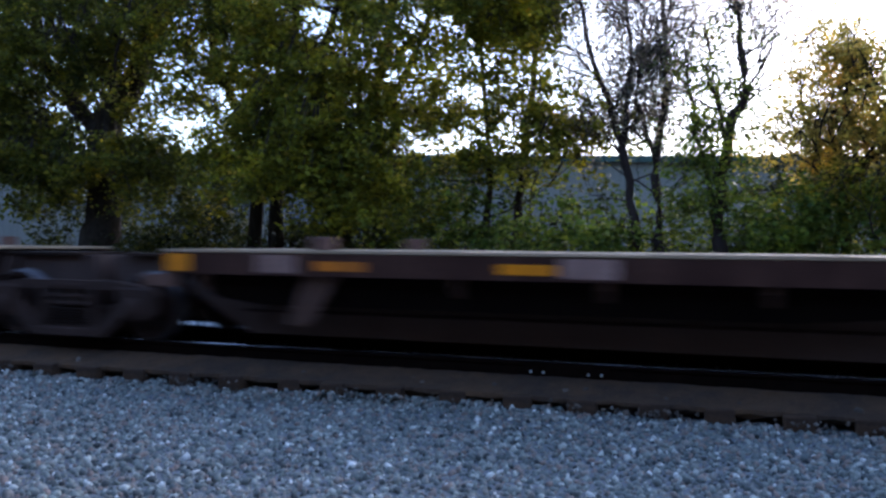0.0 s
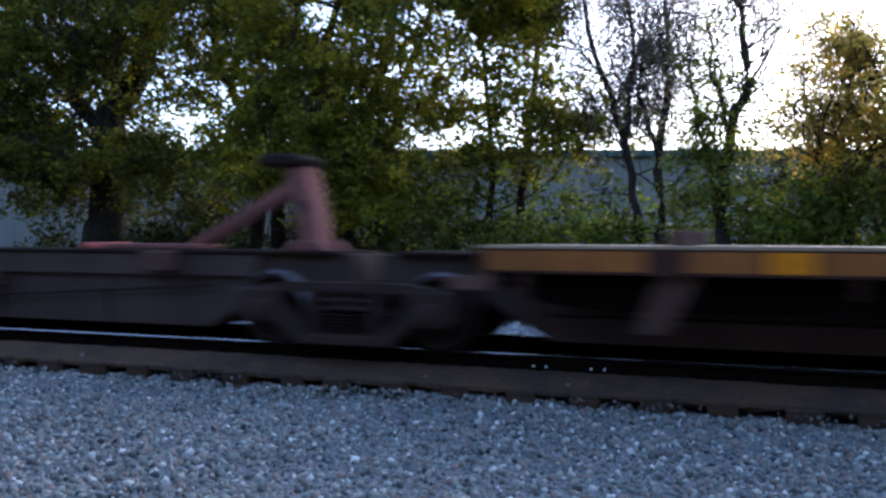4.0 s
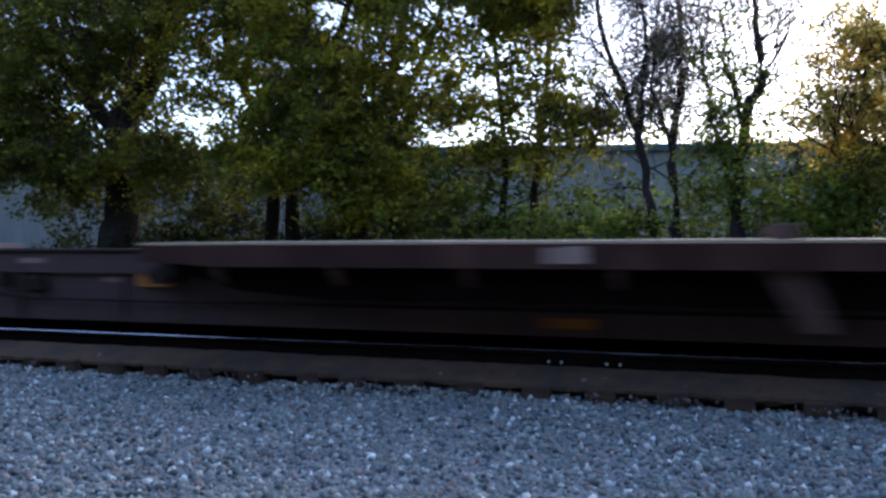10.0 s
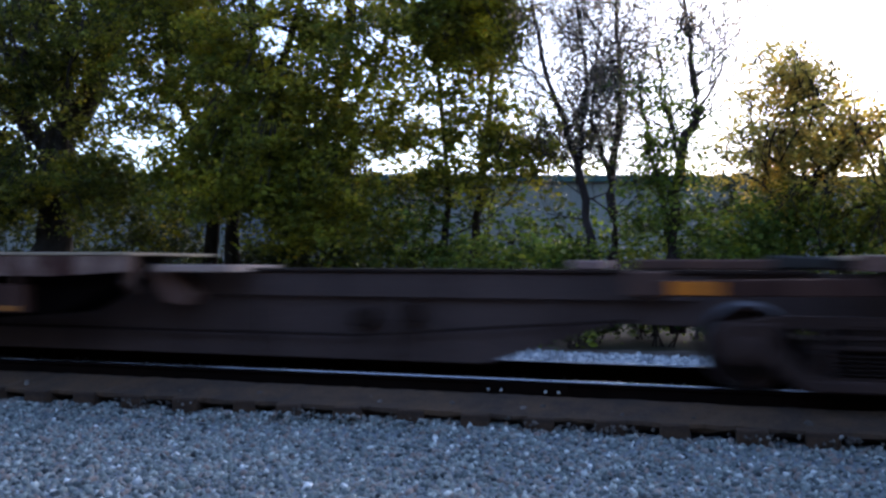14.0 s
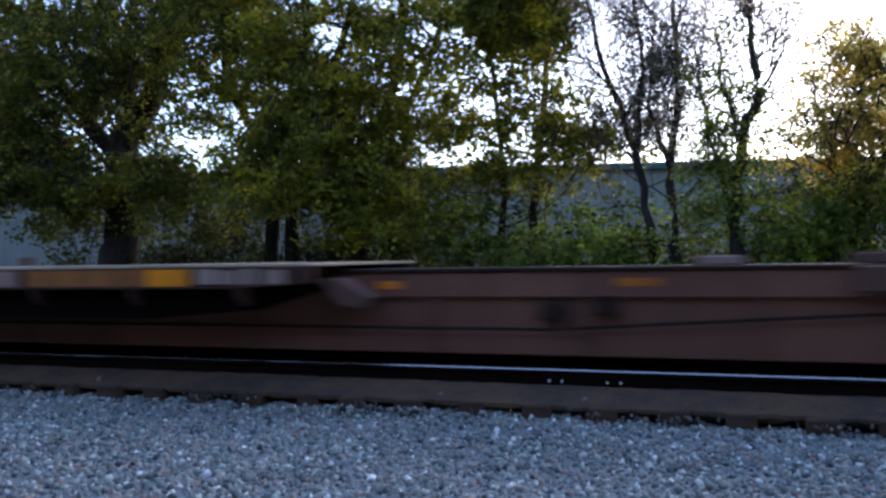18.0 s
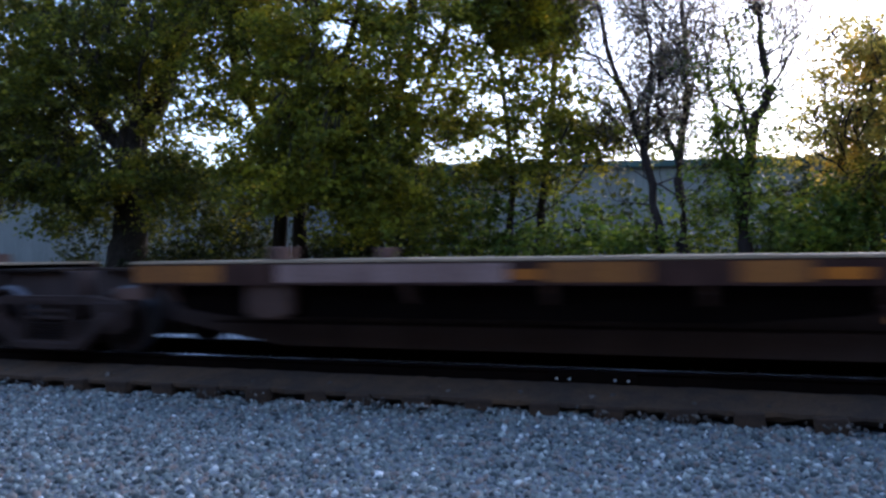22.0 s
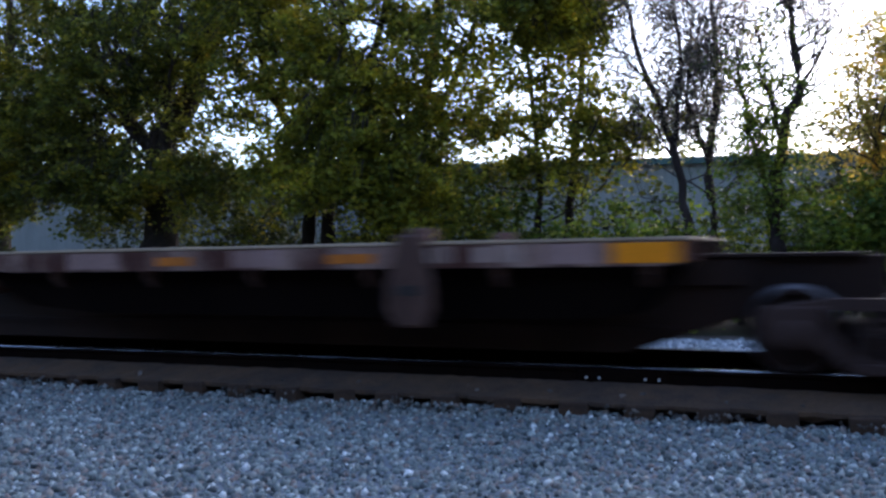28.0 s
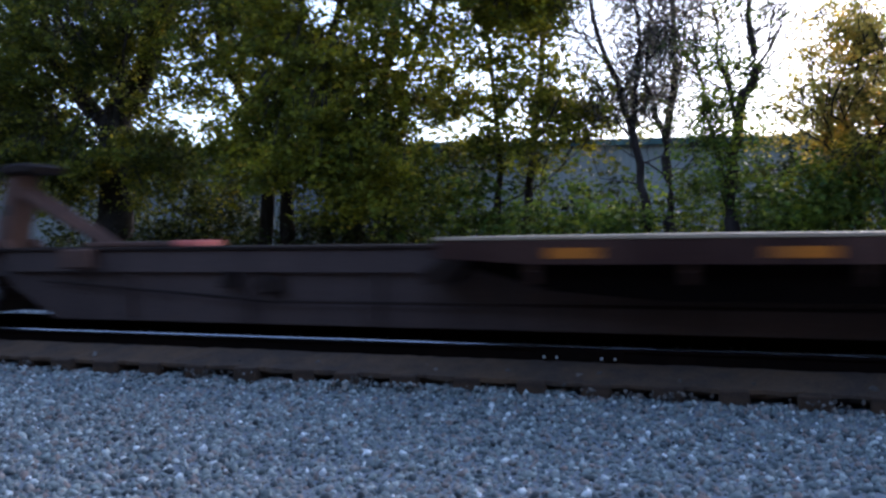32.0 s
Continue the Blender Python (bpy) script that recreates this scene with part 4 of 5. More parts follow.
def spine_unit(lead, trail, way, family=5, hitch="up", paint="grey", hitch_paint="red", deck=1.02, tank=True, end="", strips=(), step=True, box_at=0.0, locker=None, plates=(), slope="short", low_box=False, pad="", cream=False, strip_end=False, pale_box=False, far_short=False, start=1.42):
    """One unit of a spine car between two bogies. way "HP": hitch in front, platform behind; "PH": the other way round.
    Local x runs from the platform's bogie (0) to the hitch's bogie (long). end: "P" or "H", the end that carries the coupler."""
    long = lead - trail
    sx, origin = (1, trail) if way == "HP" else (-1, lead)
    girder = {"grey": M_STEEL_GREY, "brown": M_STEEL_BROWN, "dark": M_STEEL_DARK}[paint]
    fascia = M_SILL_PATCHY if family == 3 else M_SILL_DARK
    hmat = {"red": M_RED, "brown": M_BROWN_HITCH, "dark": M_STEEL_DARK}[hitch_paint]
    p0, p1 = (start, 9.27) if family == 5 else (1.62, 10.05)
    far1 = p1 - 2.0 if family == 3 or far_short else p1
    top = 0.93 if family == 5 else 1.0
    tone = {"grey": "dark grey", "brown": "rusty brown", "dark": "grimy dark"}[paint]
    u = thing("spine_car", f"{tone} empty spine car for trailers, {'hitch raised' if hitch == 'up' else 'hitch folded down'}", "railway car", "cars of the train")
    lk = round(long, 2)
    X = lambda a: sx * a

    def add(name, key, build, mat, label="", parent=None, smooth=False):
        me = shared((name, sx, mat.name, *key), build, mat, smooth)
        return part(name, me, None, parent or u, label)

    e0 = 1.6 if end == "P" else -0.12
    e1 = 1.6 if end == "H" else -0.12
    # the spine: box girder, deep between the bogies
    low = 0.10

    def spine(bm):
        far = [(3.24, low), (1.98, 0.53), (1.3, 0.5), (1.15, 0.62)] if family == 3 else [(2.6, low), (1.3, 0.42), (1.15, 0.62)] if slope == "long" else [(2.85, low), (1.3, 0.45), (1.15, 0.62)] if end == "H" else [(1.9, low), (1.25, 0.47), (1.15, 0.62)]
        close = [(1.0, 0.62), (1.08, 0.37), (2.66, low)] if slope == "long" else [(1.0, 0.62), (1.15, 0.5), (2.35, low)] if family == 3 else [(1.15, 0.62), (1.25, 0.47), (1.9, low)]
        o = [(-e0 if end == "P" else 0.14, 0.62), *close, *[(long - a, z) for a, z in far], (long + e1 if end == "H" else long - 0.14, 0.62),
             (long + e1 if end == "H" else long - 0.14, top - 0.02), (-e0 if end == "P" else 0.14, top - 0.02)]
        prism(bm, [(X(a), z) for a, z in o], -0.44, 0.44, 0.01)
    add("spine_beam", (lk, end, family, slope), spine, girder, f"{tone} box girder")
    add("top_flange", (lk, end, family), lambda bm: box(bm, X(0.3), X(long - 0.3), -0.56, 0.56, top - 0.02, top + 0.012, 0.004), M_STEEL_DARK, "flat top plate")
    for side in (-1, 1):
        add("side_channel", (lk, family, side), lambda bm: prism(bm, [(X(1.3), top - 0.27), (X(long - 1.3), top - 0.27), (X(long - 1.2), top - 0.024), (X(1.2), top - 0.024)], side * 0.52, side * 0.442, 0.008), girder)
        k = 0
        for a in np.arange(p1 + 0.9, long - 2.2, 1.55):
            add("web_stiffener", (round(float(a), 2), side, family), lambda bm: box(bm, X(a), X(a + 0.05), side * 0.5, side * 0.442, low + 0.06, top - 0.275, 0.005), girder)
    # platform for the trailer's tyres
    dz = round(deck, 3)
    n_plates = 5
    for i in range(n_plates):
        a, b = p0 + (p1 - p0) * i / n_plates, p0 + (p1 - p0) * (i + 1) / n_plates - 0.012
        add("deck_plate", (i, family, dz, start), lambda bm: box(bm, X(a), X(b), -1.31, 0.3, dz - 0.03, dz + 0.004 * (i % 2), 0.006), M_DECK, "worn deck plate, sky light painted into its tone")
        c, d = p0 + (far1 - p0) * i / n_plates, p0 + (far1 - p0) * (i + 1) / n_plates - 0.012
        add("deck_plate", ("far", i, family, dz, far_short, start), lambda bm: box(bm, X(c), X(d), 0.304, 1.31, dz - 0.03, dz + 0.004 * (i % 2), 0.006), M_DECK, "worn deck plate, sky light painted into its tone")
    near1 = p1
    for side in (-1, 1):
        p1 = near1 if side < 0 else far1
        sl = add("side_sill", (family, dz, side, far_short, start), lambda bm: prism(bm, [(X(p0), dz - 0.2), (X(p0 + 0.25), dz - 0.24), (X(p1 - 0.9), dz - 0.24), (X(p1), dz - 0.19), (X(p1), dz - 0.031), (X(p0), dz - 0.031)], side * 1.3, side * 1.22, 0.008), fascia, "weathered side sill")
        for kind, a, b in strips:
            a, b = max(a, p0 + 0.03), min(b, p1 - 0.04)
            m = {"y": M_YELLOW, "a": M_AMBER, "t": M_TAN, "p": M_PALE, "w": M_MARK}[kind.lower()]
            z0, z1 = (dz - 0.19, dz - 0.1) if kind in "ya" else (dz - 0.215, dz - 0.045)
            name, label = {"y": ("reflector", "yellow reflective strip"), "a": ("reflector", "dirty amber strip"), "t": ("paint_patch", "faded ochre paint"), "p": ("primer_patch", "pale primer patch"), "w": ("marking", "worn white marking")}[kind.lower()]
            if kind != "w":
                out = 1.306 if kind.lower() in "ya" else 1.3035
                add(name, (kind, round(a, 2), round(b, 2), dz, side), lambda bm: box(bm, X(a), X(b), side * out, side * 1.3005, z0, z1, 0.001), m, label, sl)
                continue
            n_bars = max(2, round((b - a) / 0.24))
            for i in range(n_bars):
                c0 = a + (b - a) * i / n_bars
                c1 = c0 + (b - a) / n_bars * (0.82 if (i * 7 + n_bars) % 3 else 0.6)
                add(name, (round(c0, 2), round(c1, 2), dz, side), lambda bm: box(bm, X(c0), X(c1), side * 1.303, side * 1.3005, z0 + 0.02, z1 - 0.015 * (i % 2), 0.001), m, label, sl)
        for i, a in enumerate(np.arange(p0 + 0.35, p1, 1.32)):
            add("outrigger", (round(float(a), 2), family, dz, side), lambda bm: slab(bm, [(side * 1.085, dz - 0.42), (side * 1.085, dz - 0.035), (side * 1.215, dz - 0.035), (side * 1.215, dz - 0.31)], X(a), X(a + 0.09)), M_STEP, "tapered bracket")
        # near-black body that carries the painted shade under the platform
        add("underframe", (family, dz, side, far_short, start), lambda bm: prism(bm, [(X(p0 + 0.05), dz - 0.035), (X(p0 + 0.1), dz - 0.26), (X(p0 + 0.5), 0.52), (X(p0 + 1.0), 0.46), (X(p1 - 2.0), 0.46), (X(p1 - 1.0), 0.54), (X(p1 - 0.25), dz - 0.28), (X(p1 - 0.06), dz - 0.035)], side * 1.08, side * 0.53, 0.012), M_UNDER, "black underframe, shade below the deck painted in")
        add("end_bracket", (family, dz, side), lambda bm: prism(bm, [(X(p1 - 0.2), dz - 0.16), (X(p1 + 0.05), dz - 0.16), (X(p1 + 0.36), top - 0.26), (X(p1 + 0.28), top - 0.37), (X(p1 + 0.05), top - 0.34)], side * 0.8, side * 0.5, 0.01), M_WING if family == 3 or paint == "brown" else M_STEEL_DARK)
        if step:
            add("sill_step", (family, dz, side), lambda bm: prism(bm, [(X(2.95), dz - 0.22), (X(3.31), dz - 0.22), (X(3.01), 0.28), (X(2.75), 0.28)], side * 1.2, side * 1.16, 0.008), M_STEP, "hanging step plate")
        for a in (3.05,) if family == 5 else (3.95,):
            add("deck_stop", (a, dz, side), lambda bm: box(bm, X(a), X(a + 0.22), side * 1.28, side * 1.17, dz + 0.005, dz + 0.13, 0.012), M_WING, "small upright stop")
        if family == 5:
            add("end_step", (dz, side), lambda bm: prism(bm, [(X(1.12), 0.62), (X(1.5), 0.62), (X(1.56), dz - 0.21), (X(1.44), dz - 0.21), (X(1.4), 0.74), (X(1.12), 0.74)], side * 1.24, side * 1.1, 0.012), M_WING, "step at the platform's end")
        if low_box:
            add("hanging_box", (dz, side), lambda bm: prism(bm, [(X(2.74), dz - 0.22), (X(3.26), dz - 0.22), (X(3.24), 0.5), (X(3.1), 0.44), (X(2.88), 0.44), (X(2.74), 0.5)], side * 1.25, side * 1.1, 0.02), M_STEP, "dusty hanging box")
        if locker:
            la, lz0, lz1 = locker
            lb = add("locker", (la, lz0, lz1, side), lambda bm: box(bm, X(la), X(la + 0.6), side * 1.24, side * 0.95, lz0, lz1, 0.015), M_SILL_DARK, "dusty metal locker")
            add("locker_edge", (la, lz0, side), lambda bm: box(bm, X(la + 0.03), X(la + 0.57), side * 1.247, side * 1.2415, lz0 + 0.02, lz0 + 0.075, 0.002), M_TAN, "tan lower edge", lb)
            for a in (la + 0.08, la + 0.48):
                add("locker_hanger", (round(a, 2), lz1, dz, side), lambda bm: box(bm, X(a), X(a + 0.05), side * 1.2, side * 1.1, lz1 + 0.001, dz - 0.03, 0.004), M_STEEL_DARK, "", lb)
        if box_at:
            hb = add("valve_box", (box_at, dz, side), lambda bm: prism(bm, [(X(box_at - 0.13), dz + 0.07), (X(box_at + 0.13), dz + 0.07), (X(box_at + 0.15), dz - 0.24), (X(box_at + 0.215), 0.8), (X(box_at + 0.23), 0.56), (X(box_at + 0.15), 0.39), (X(box_at - 0.15), 0.39), (X(box_at - 0.23), 0.56), (X(box_at - 0.215), 0.8), (X(box_at - 0.15), dz - 0.24)], side * 1.42, side * 1.312, 0.025), M_STEP, "dusty hanging valve box")
            # the slot is a flat black patch, its inner shade done in colour
            add("slot", (box_at, dz, side), lambda bm: [box(bm, X(box_at - 0.11), X(box_at + 0.11), side * 1.428, side * 1.418, z, z + 0.09, 0.002) for z in (0.68,)], M_BLACK, "black patch painted as a slot's shade", hb)
    p1 = near1
    if family == 3:
        add("low_deck", (dz,), lambda bm: box(bm, X(p1 + 0.012), X(p1 + 0.92), -0.98, 0.05, 0.97, 1.045, 0.008), M_LOW, "low pale step behind the platform")
    for kind, a, b, z0, z1 in plates:
        add("girder_plate", (kind, a, b, z0), lambda bm: box(bm, X(a), X(b), -0.449 if z1 < top - 0.28 else -0.527, -0.441, z0, z1, 0.002), {"a": M_AMBER, "t": M_TAN, "p": M_PALE, "w": M_WHITE_MARK, "d": M_STEEL_DARK}[kind], "small plate on the girder")
    # air tank and pipes on the girder's flank
    if tank:
        tx = p1 + 1.15

        def drum(bm):
            prof = [(0.02, -0.39), (0.1, -0.38), (0.16, -0.32), (0.18, -0.25), (0.18, 0.25), (0.16, 0.32), (0.1, 0.38), (0.02, 0.39)]
            b2 = bmesh.new()
            lathe(b2, prof, 18)
            b2.transform(Matrix.Translation((X(tx), -0.72, 0.5)) @ Matrix.Rotation(radians(90), 4, "Z"))
            me = bpy.data.meshes.new("t")
            b2.to_mesh(me), b2.free()
            bm.from_mesh(me)
            bpy.data.meshes.remove(me)
        tk = add("air_tank", (family,), drum, M_TANK, "dusty pale air tank", smooth=True)
        for d in (-0.22, 0.2):
            add("tank_strap", (family, d), lambda bm: slab(bm, [(-0.445, 0.682), (-0.445, 0.7), (-0.92, 0.7), (-0.92, 0.4), (-0.905, 0.4), (-0.905, 0.682)], X(tx + d), X(tx + d + 0.05)), M_STEEL_DARK, "", tk)
        add("brake_valve", (family,), lambda bm: [box(bm, X(p1 + 2.05), X(p1 + 2.3), -0.72, -0.5, 0.42, 0.72, 0.03), box(bm, X(p1 + 2.4), X(p1 + 2.56), -0.66, -0.5, 0.5, 0.66, 0.02)], M_BROWN_HITCH, "cast brake valve")
    else:
        vx = p1 + 2.0
        add("brake_valve", ("lone", family), lambda bm: prism(bm, [(X(vx), 0.46), (X(vx + 0.2), 0.42), (X(vx + 0.3), 0.52), (X(vx + 0.22), 0.64), (X(vx + 0.05), 0.62)], -0.6, -0.445, 0.03), M_STEEL_DARK, "cast brake valve")
        add("valve_bracket", (family,), lambda bm: prism(bm, [(X(vx + 0.55), 0.5), (X(vx + 0.75), 0.5), (X(vx + 0.7), 0.68), (X(vx + 0.6), 0.68)], -0.6, -0.445, 0.015), M_STEEL_DARK, "small bracket")
    add("brake_pipe", (lk, family), lambda bm: [tube(bm, (X(1.9), -0.56, 0.36), (X(p1 + 2.1), -0.56, 0.36), 0.018, 0.018, 6), tube(bm, (X(p1 + 2.1), -0.56, 0.36), (X(long - 1.8), -0.53, 0.56), 0.018, 0.018, 6)], M_STEEL_DARK, "thin air pipe")
    # the hitch
    hx = long - (0.85 if end != "H" else 0.15 if family == 3 else 0.32)
    H = lambda a: X(hx + a)
    if hitch == "up":
        def legs(bm):
            prism(bm, [(H(-0.06), top + 0.01), (H(0.16), top + 0.01), (H(0.12), top + 0.3), (H(-0.04), top + 0.93), (H(-0.26), top + 0.93), (H(-0.16), top + 0.5)], -0.17, 0.17, 0.025)
        st = add("hitch_stand", (lk, family), legs, hmat, "upright hitch post")
        for side in (-1, 1):
            # no real hole: a black patch paints the darkness inside it
            add("hitch_eye", (lk, family, side), lambda bm: box(bm, H(-0.09), H(0.0), side * 0.177, side * 0.1705, top + 0.42, top + 0.55, 0.003), M_BLACK, "black patch painted as the post's dark hole", st)
            add("hitch_gusset", (lk, family, side), lambda bm: prism(bm, [(H(-0.2), top + 0.012), (H(0.3), top + 0.012), (H(0.2), top + 0.12), (H(-0.1), top + 0.12)], side * 0.3, side * 0.175, 0.012), hmat, "", st)

        def head(bm):
            prism(bm, [(H(-0.55), top + 0.94), (H(-0.02), top + 0.935), (H(0.02), top + 1.0), (H(-0.12), top + 1.06), (H(-0.42), top + 1.07), (H(-0.58), top + 1.02)], -0.26, 0.26, 0.025)
        add("hitch_plate", (lk, family), head, M_STEEL_DARK, "greasy black coupling plate", st)
        for side in (-1, 1):
            add("hitch_strut", (lk, family, side), lambda bm: prism(bm, [(H(-1.65), top + 0.02), (H(-1.5), top + 0.02), (H(-0.1), top + 0.7), (H(-0.16), top + 0.82)], side * 0.14, side * 0.06, 0.012), hmat, "slanting brace", st)
        add("hitch_slide", (lk, family), lambda bm: box(bm, H(-2.6), H(-1.35), -0.3, 0.3, top + 0.013, top + 0.075, 0.012), hmat, "", st)
        add("hitch_pad", (lk, family), lambda bm: box(bm, H(-2.95), H(-2.6), -0.24, 0.24, top + 0.013, top + 0.085, 0.012), M_RED_TIP if "red" in (hitch_paint, pad) else M_PALE, "bright pad", st)
    else:
        add("hitch_stand", (lk, family), lambda bm: [box(bm, H(-1.7), H(-0.4), s_ * 0.42, s_ * 0.3, top + 0.014, top + 0.11, 0.015) for s_ in (-1, 1)] + [box(bm, H(-1.5), H(-1.3), -0.3, 0.3, top + 0.014, top + 0.09, 0.01)], hmat, "hitch legs folded flat")
        add("hitch_plate", (lk, family), lambda bm: prism(bm, [(H(-0.5), top + 0.02), (H(0.2), top + 0.02), (H(0.2), top + 0.12), (H(-0.5), top + 0.15)], -0.44, 0.44, 0.02), M_BLACK, "greasy black coupling plate")
        add("hitch_pad", (lk, family), lambda bm: box(bm, H(-2.3 if end == "H" else -3.05), H(-1.95 if end == "H" else -2.65), -0.26, 0.26, top + 0.014, top + 0.1, 0.012), M_RED_TIP if "red" in (hitch_paint, pad) else M_PALE, "bright pad")
    for side in (-1, 1):
        if not pale_box:
            add("hitch_box", (lk, family, side), lambda bm: box(bm, H(-1.75), H(-1.38), side * 0.72, side * 0.5, top - 0.22, top + 0.0, 0.015), M_BROWN_HITCH, "rusty box beside the hitch")
        if slope == "long":
            add("bogie_bracket", (lk, side), lambda bm: prism(bm, [(X(long - 0.14), 0.8), (X(long + 0.12), 0.8), (X(long + 0.09), 1.08), (X(long - 0.11), 1.08)], side * 0.9, side * 0.7, 0.02), M_WING, "pale bracket over the bogie")
        if pale_box:
            vb = add("equipment_box", (lk, side), lambda bm: prism(bm, [(X(long - 1.58), 0.86), (X(long - 1.6), 1.08), (X(long - 1.93), 1.08), (X(long - 1.95), 0.76), (X(long - 1.7), 0.72)], side * 1.22, side * 0.9, 0.02), M_PALE, "dusty pale equipment box")
            add("box_bracket", (lk, side), lambda bm: prism(bm, [(X(long - 1.935), 1.06), (X(long - 2.16), 1.0), (X(long - 2.28), 0.66), (X(long - 2.1), 0.66), (X(long - 1.955), 0.74)], side * 1.2, side * 0.8, 0.015), M_STEP, "dull brown bracket", vb)
            add("brake_cylinder", (lk, side), lambda bm: tube(bm, (X(long - 1.56), side * 1.0, 0.61), (X(long - 2.2), side * 1.0, 0.55), 0.1, 0.12, 12), M_BLACK, "black brake cylinder", vb)
            add("box_hanger", (lk, side), lambda bm: box(bm, X(long - 1.7), X(long - 1.6), side * 0.9, side * 0.5, top - 0.1, top - 0.03, 0.006), M_STEEL_DARK, "", vb)
    # coupler end: end deck, yellow strips, brake stand, grab irons
    if end:
        c, d = (long, 1) if end == "H" else (0.0, -1)
        E_ = lambda a: X(c + d * a)
        front = way == "HP"
        d0, d1 = (-0.12, 1.5) if front else (0.1, 1.6)
        tone_ = M_CREAM if cream else M_END if paint == "brown" else M_WING
        key = (lk, end, family)
        add("end_deck", key, lambda bm: box(bm, E_(d0 + 0.02), E_(d1 - 0.02), -1.27, 1.27, 1.1, 1.14, 0.008), M_DECK, "narrow end deck")
        add("coupler_step", key, lambda bm: box(bm, E_(d1 + 0.05), E_(d1 + 0.55), -0.7, 0.7, 1.04, 1.07, 0.006), M_WING, "worn step over the coupler")
        for side in (-1, 1):
            es = add("end_sill", (*key, side, cream), lambda bm: prism(bm, [(E_(d0), 1.01), (E_(d1), 1.0), (E_(d1), 1.13), (E_(d0), 1.13)], side * 1.3, side * 1.272, 0.006), tone_, "faded end sill")
            if strip_end:
                add("reflector", ("sill", *key, side), lambda bm: box(bm, E_(-0.15), E_(0.8), side * 1.306, side * 1.3005, 1.015, 1.12, 0.001), M_YELLOW, "yellow reflective strip", es)
            for a in (0.25, 0.62, 1.0):
                add("sill_bracket", (round(a, 2), *key, side), lambda bm: box(bm, E_(a), E_(a + 0.06), side * 1.308, side * 1.3005, 1.02, 1.06, 0.002), M_SILL_DARK, "", es)
            sill_ = add("bogie_sill", (*key, side), lambda bm: prism(bm, [(E_(-1.58), 0.8), (E_(-1.58), 0.93), (E_(0.0), 0.96), (E_(0.1), 0.82)], side * 1.29, side * 1.2, 0.01), M_WING if strip_end or paint == "brown" else M_SILL_DARK, "sill over the bogie")
            marks = () if strip_end or (cream and family == 3) else ((-1.5, -1.1),) if family == 3 else ((-1.54, -0.9), (-0.7, -0.42)) if front else ((-0.85, -0.15),)
            for a, b in marks:
                add("reflector", ("end", round(a, 2), *key, side), lambda bm: box(bm, E_(a), E_(b), side * 1.297, side * 1.2905, 0.815, 0.925, 0.001), M_YELLOW if family == 5 and hitch_paint != "dark" else M_AMBER, "yellow reflective strip", sill_)
            for a in (-0.3, 0.2, 0.55):
                add("sill_post", (round(a, 2), *key, side), lambda bm: box(bm, E_(a), E_(a + 0.07), side * 1.25, side * 1.2, 0.9, 1.095, 0.006), M_STEEL_DARK)
            g0, g1 = (0.7, 1.08) if front else (1.2, 1.58)
            for z in (1.26, 1.62):
                add("grab_iron", (z, *key, side), lambda bm: tube(bm, (E_(g0), side * 1.2, z), (E_(g1), side * 1.2, z), 0.011, 0.011, 6), M_MARK, "thin pale grab iron")
            for a in (g0, g1):
                add("grab_post", (a, *key, side), lambda bm: tube(bm, (E_(a), side * 1.2, 1.14), (E_(a), side * 1.2, 1.63), 0.008, 0.008, 6), M_STEEL_DARK, "thin post")
            lad = add("end_ladder", (*key, side), lambda bm: box(bm, E_(1.0), E_(1.05), side * 1.26, side * 1.22, 0.35, 1.0, 0.004), M_STEEL_DARK, "hanging step ladder")
            add("ladder_side", (*key, side), lambda bm: box(bm, E_(1.4), E_(1.45), side * 1.26, side * 1.22, 0.35, 1.05, 0.004), M_STEEL_DARK, "", lad)
            for z in (0.38, 0.62, 0.82):
                add("rung", (z, *key, side), lambda bm: box(bm, E_(1.05), E_(1.4), side * 1.255, side * 1.225, z, z + 0.025, 0.003), M_STEEL_DARK, "", lad)
        if front:
            bs = add("brake_stand", key, lambda bm: prism(bm, [(E_(1.34), 1.075), (E_(1.62), 1.075), (E_(1.6), 1.5), (E_(1.54), 1.7), (E_(1.42), 1.7), (E_(1.36), 1.5)], -1.06, -0.84, 0.03), M_BOGIE, "hand brake housing")
            add("brake_hub", key, lambda bm: tube(bm, (E_(1.48), -1.06, 1.55), (E_(1.48), -1.16, 1.55), 0.06, 0.045, 10), M_STEEL_DARK, "", bs)

            def wheel(bm):
                n, k = 20, 6
                rings = []
                for i in range(n):
                    a = 6.28319 * i / n
                    rings.append([bm.verts.new((E_(1.48) + (0.2 + 0.018 * math.cos(1.0472 * q)) * math.cos(a), -1.14 + 0.018 * math.sin(1.0472 * q), 1.55 + (0.2 + 0.018 * math.cos(1.0472 * q)) * math.sin(a))) for q in range(k)])
                for i in range(n):
                    for q in range(k):
                        bm.faces.new((rings[i][q], rings[(i + 1) % n][q], rings[(i + 1) % n][(q + 1) % k], rings[i][(q + 1) % k]))
            add("brake_wheel", key, wheel, M_RED if hitch_paint == "dark" else M_BROWN_HITCH, "hand brake wheel", bs)
            for i in range(3):
                a = 2.0944 * i + 0.5
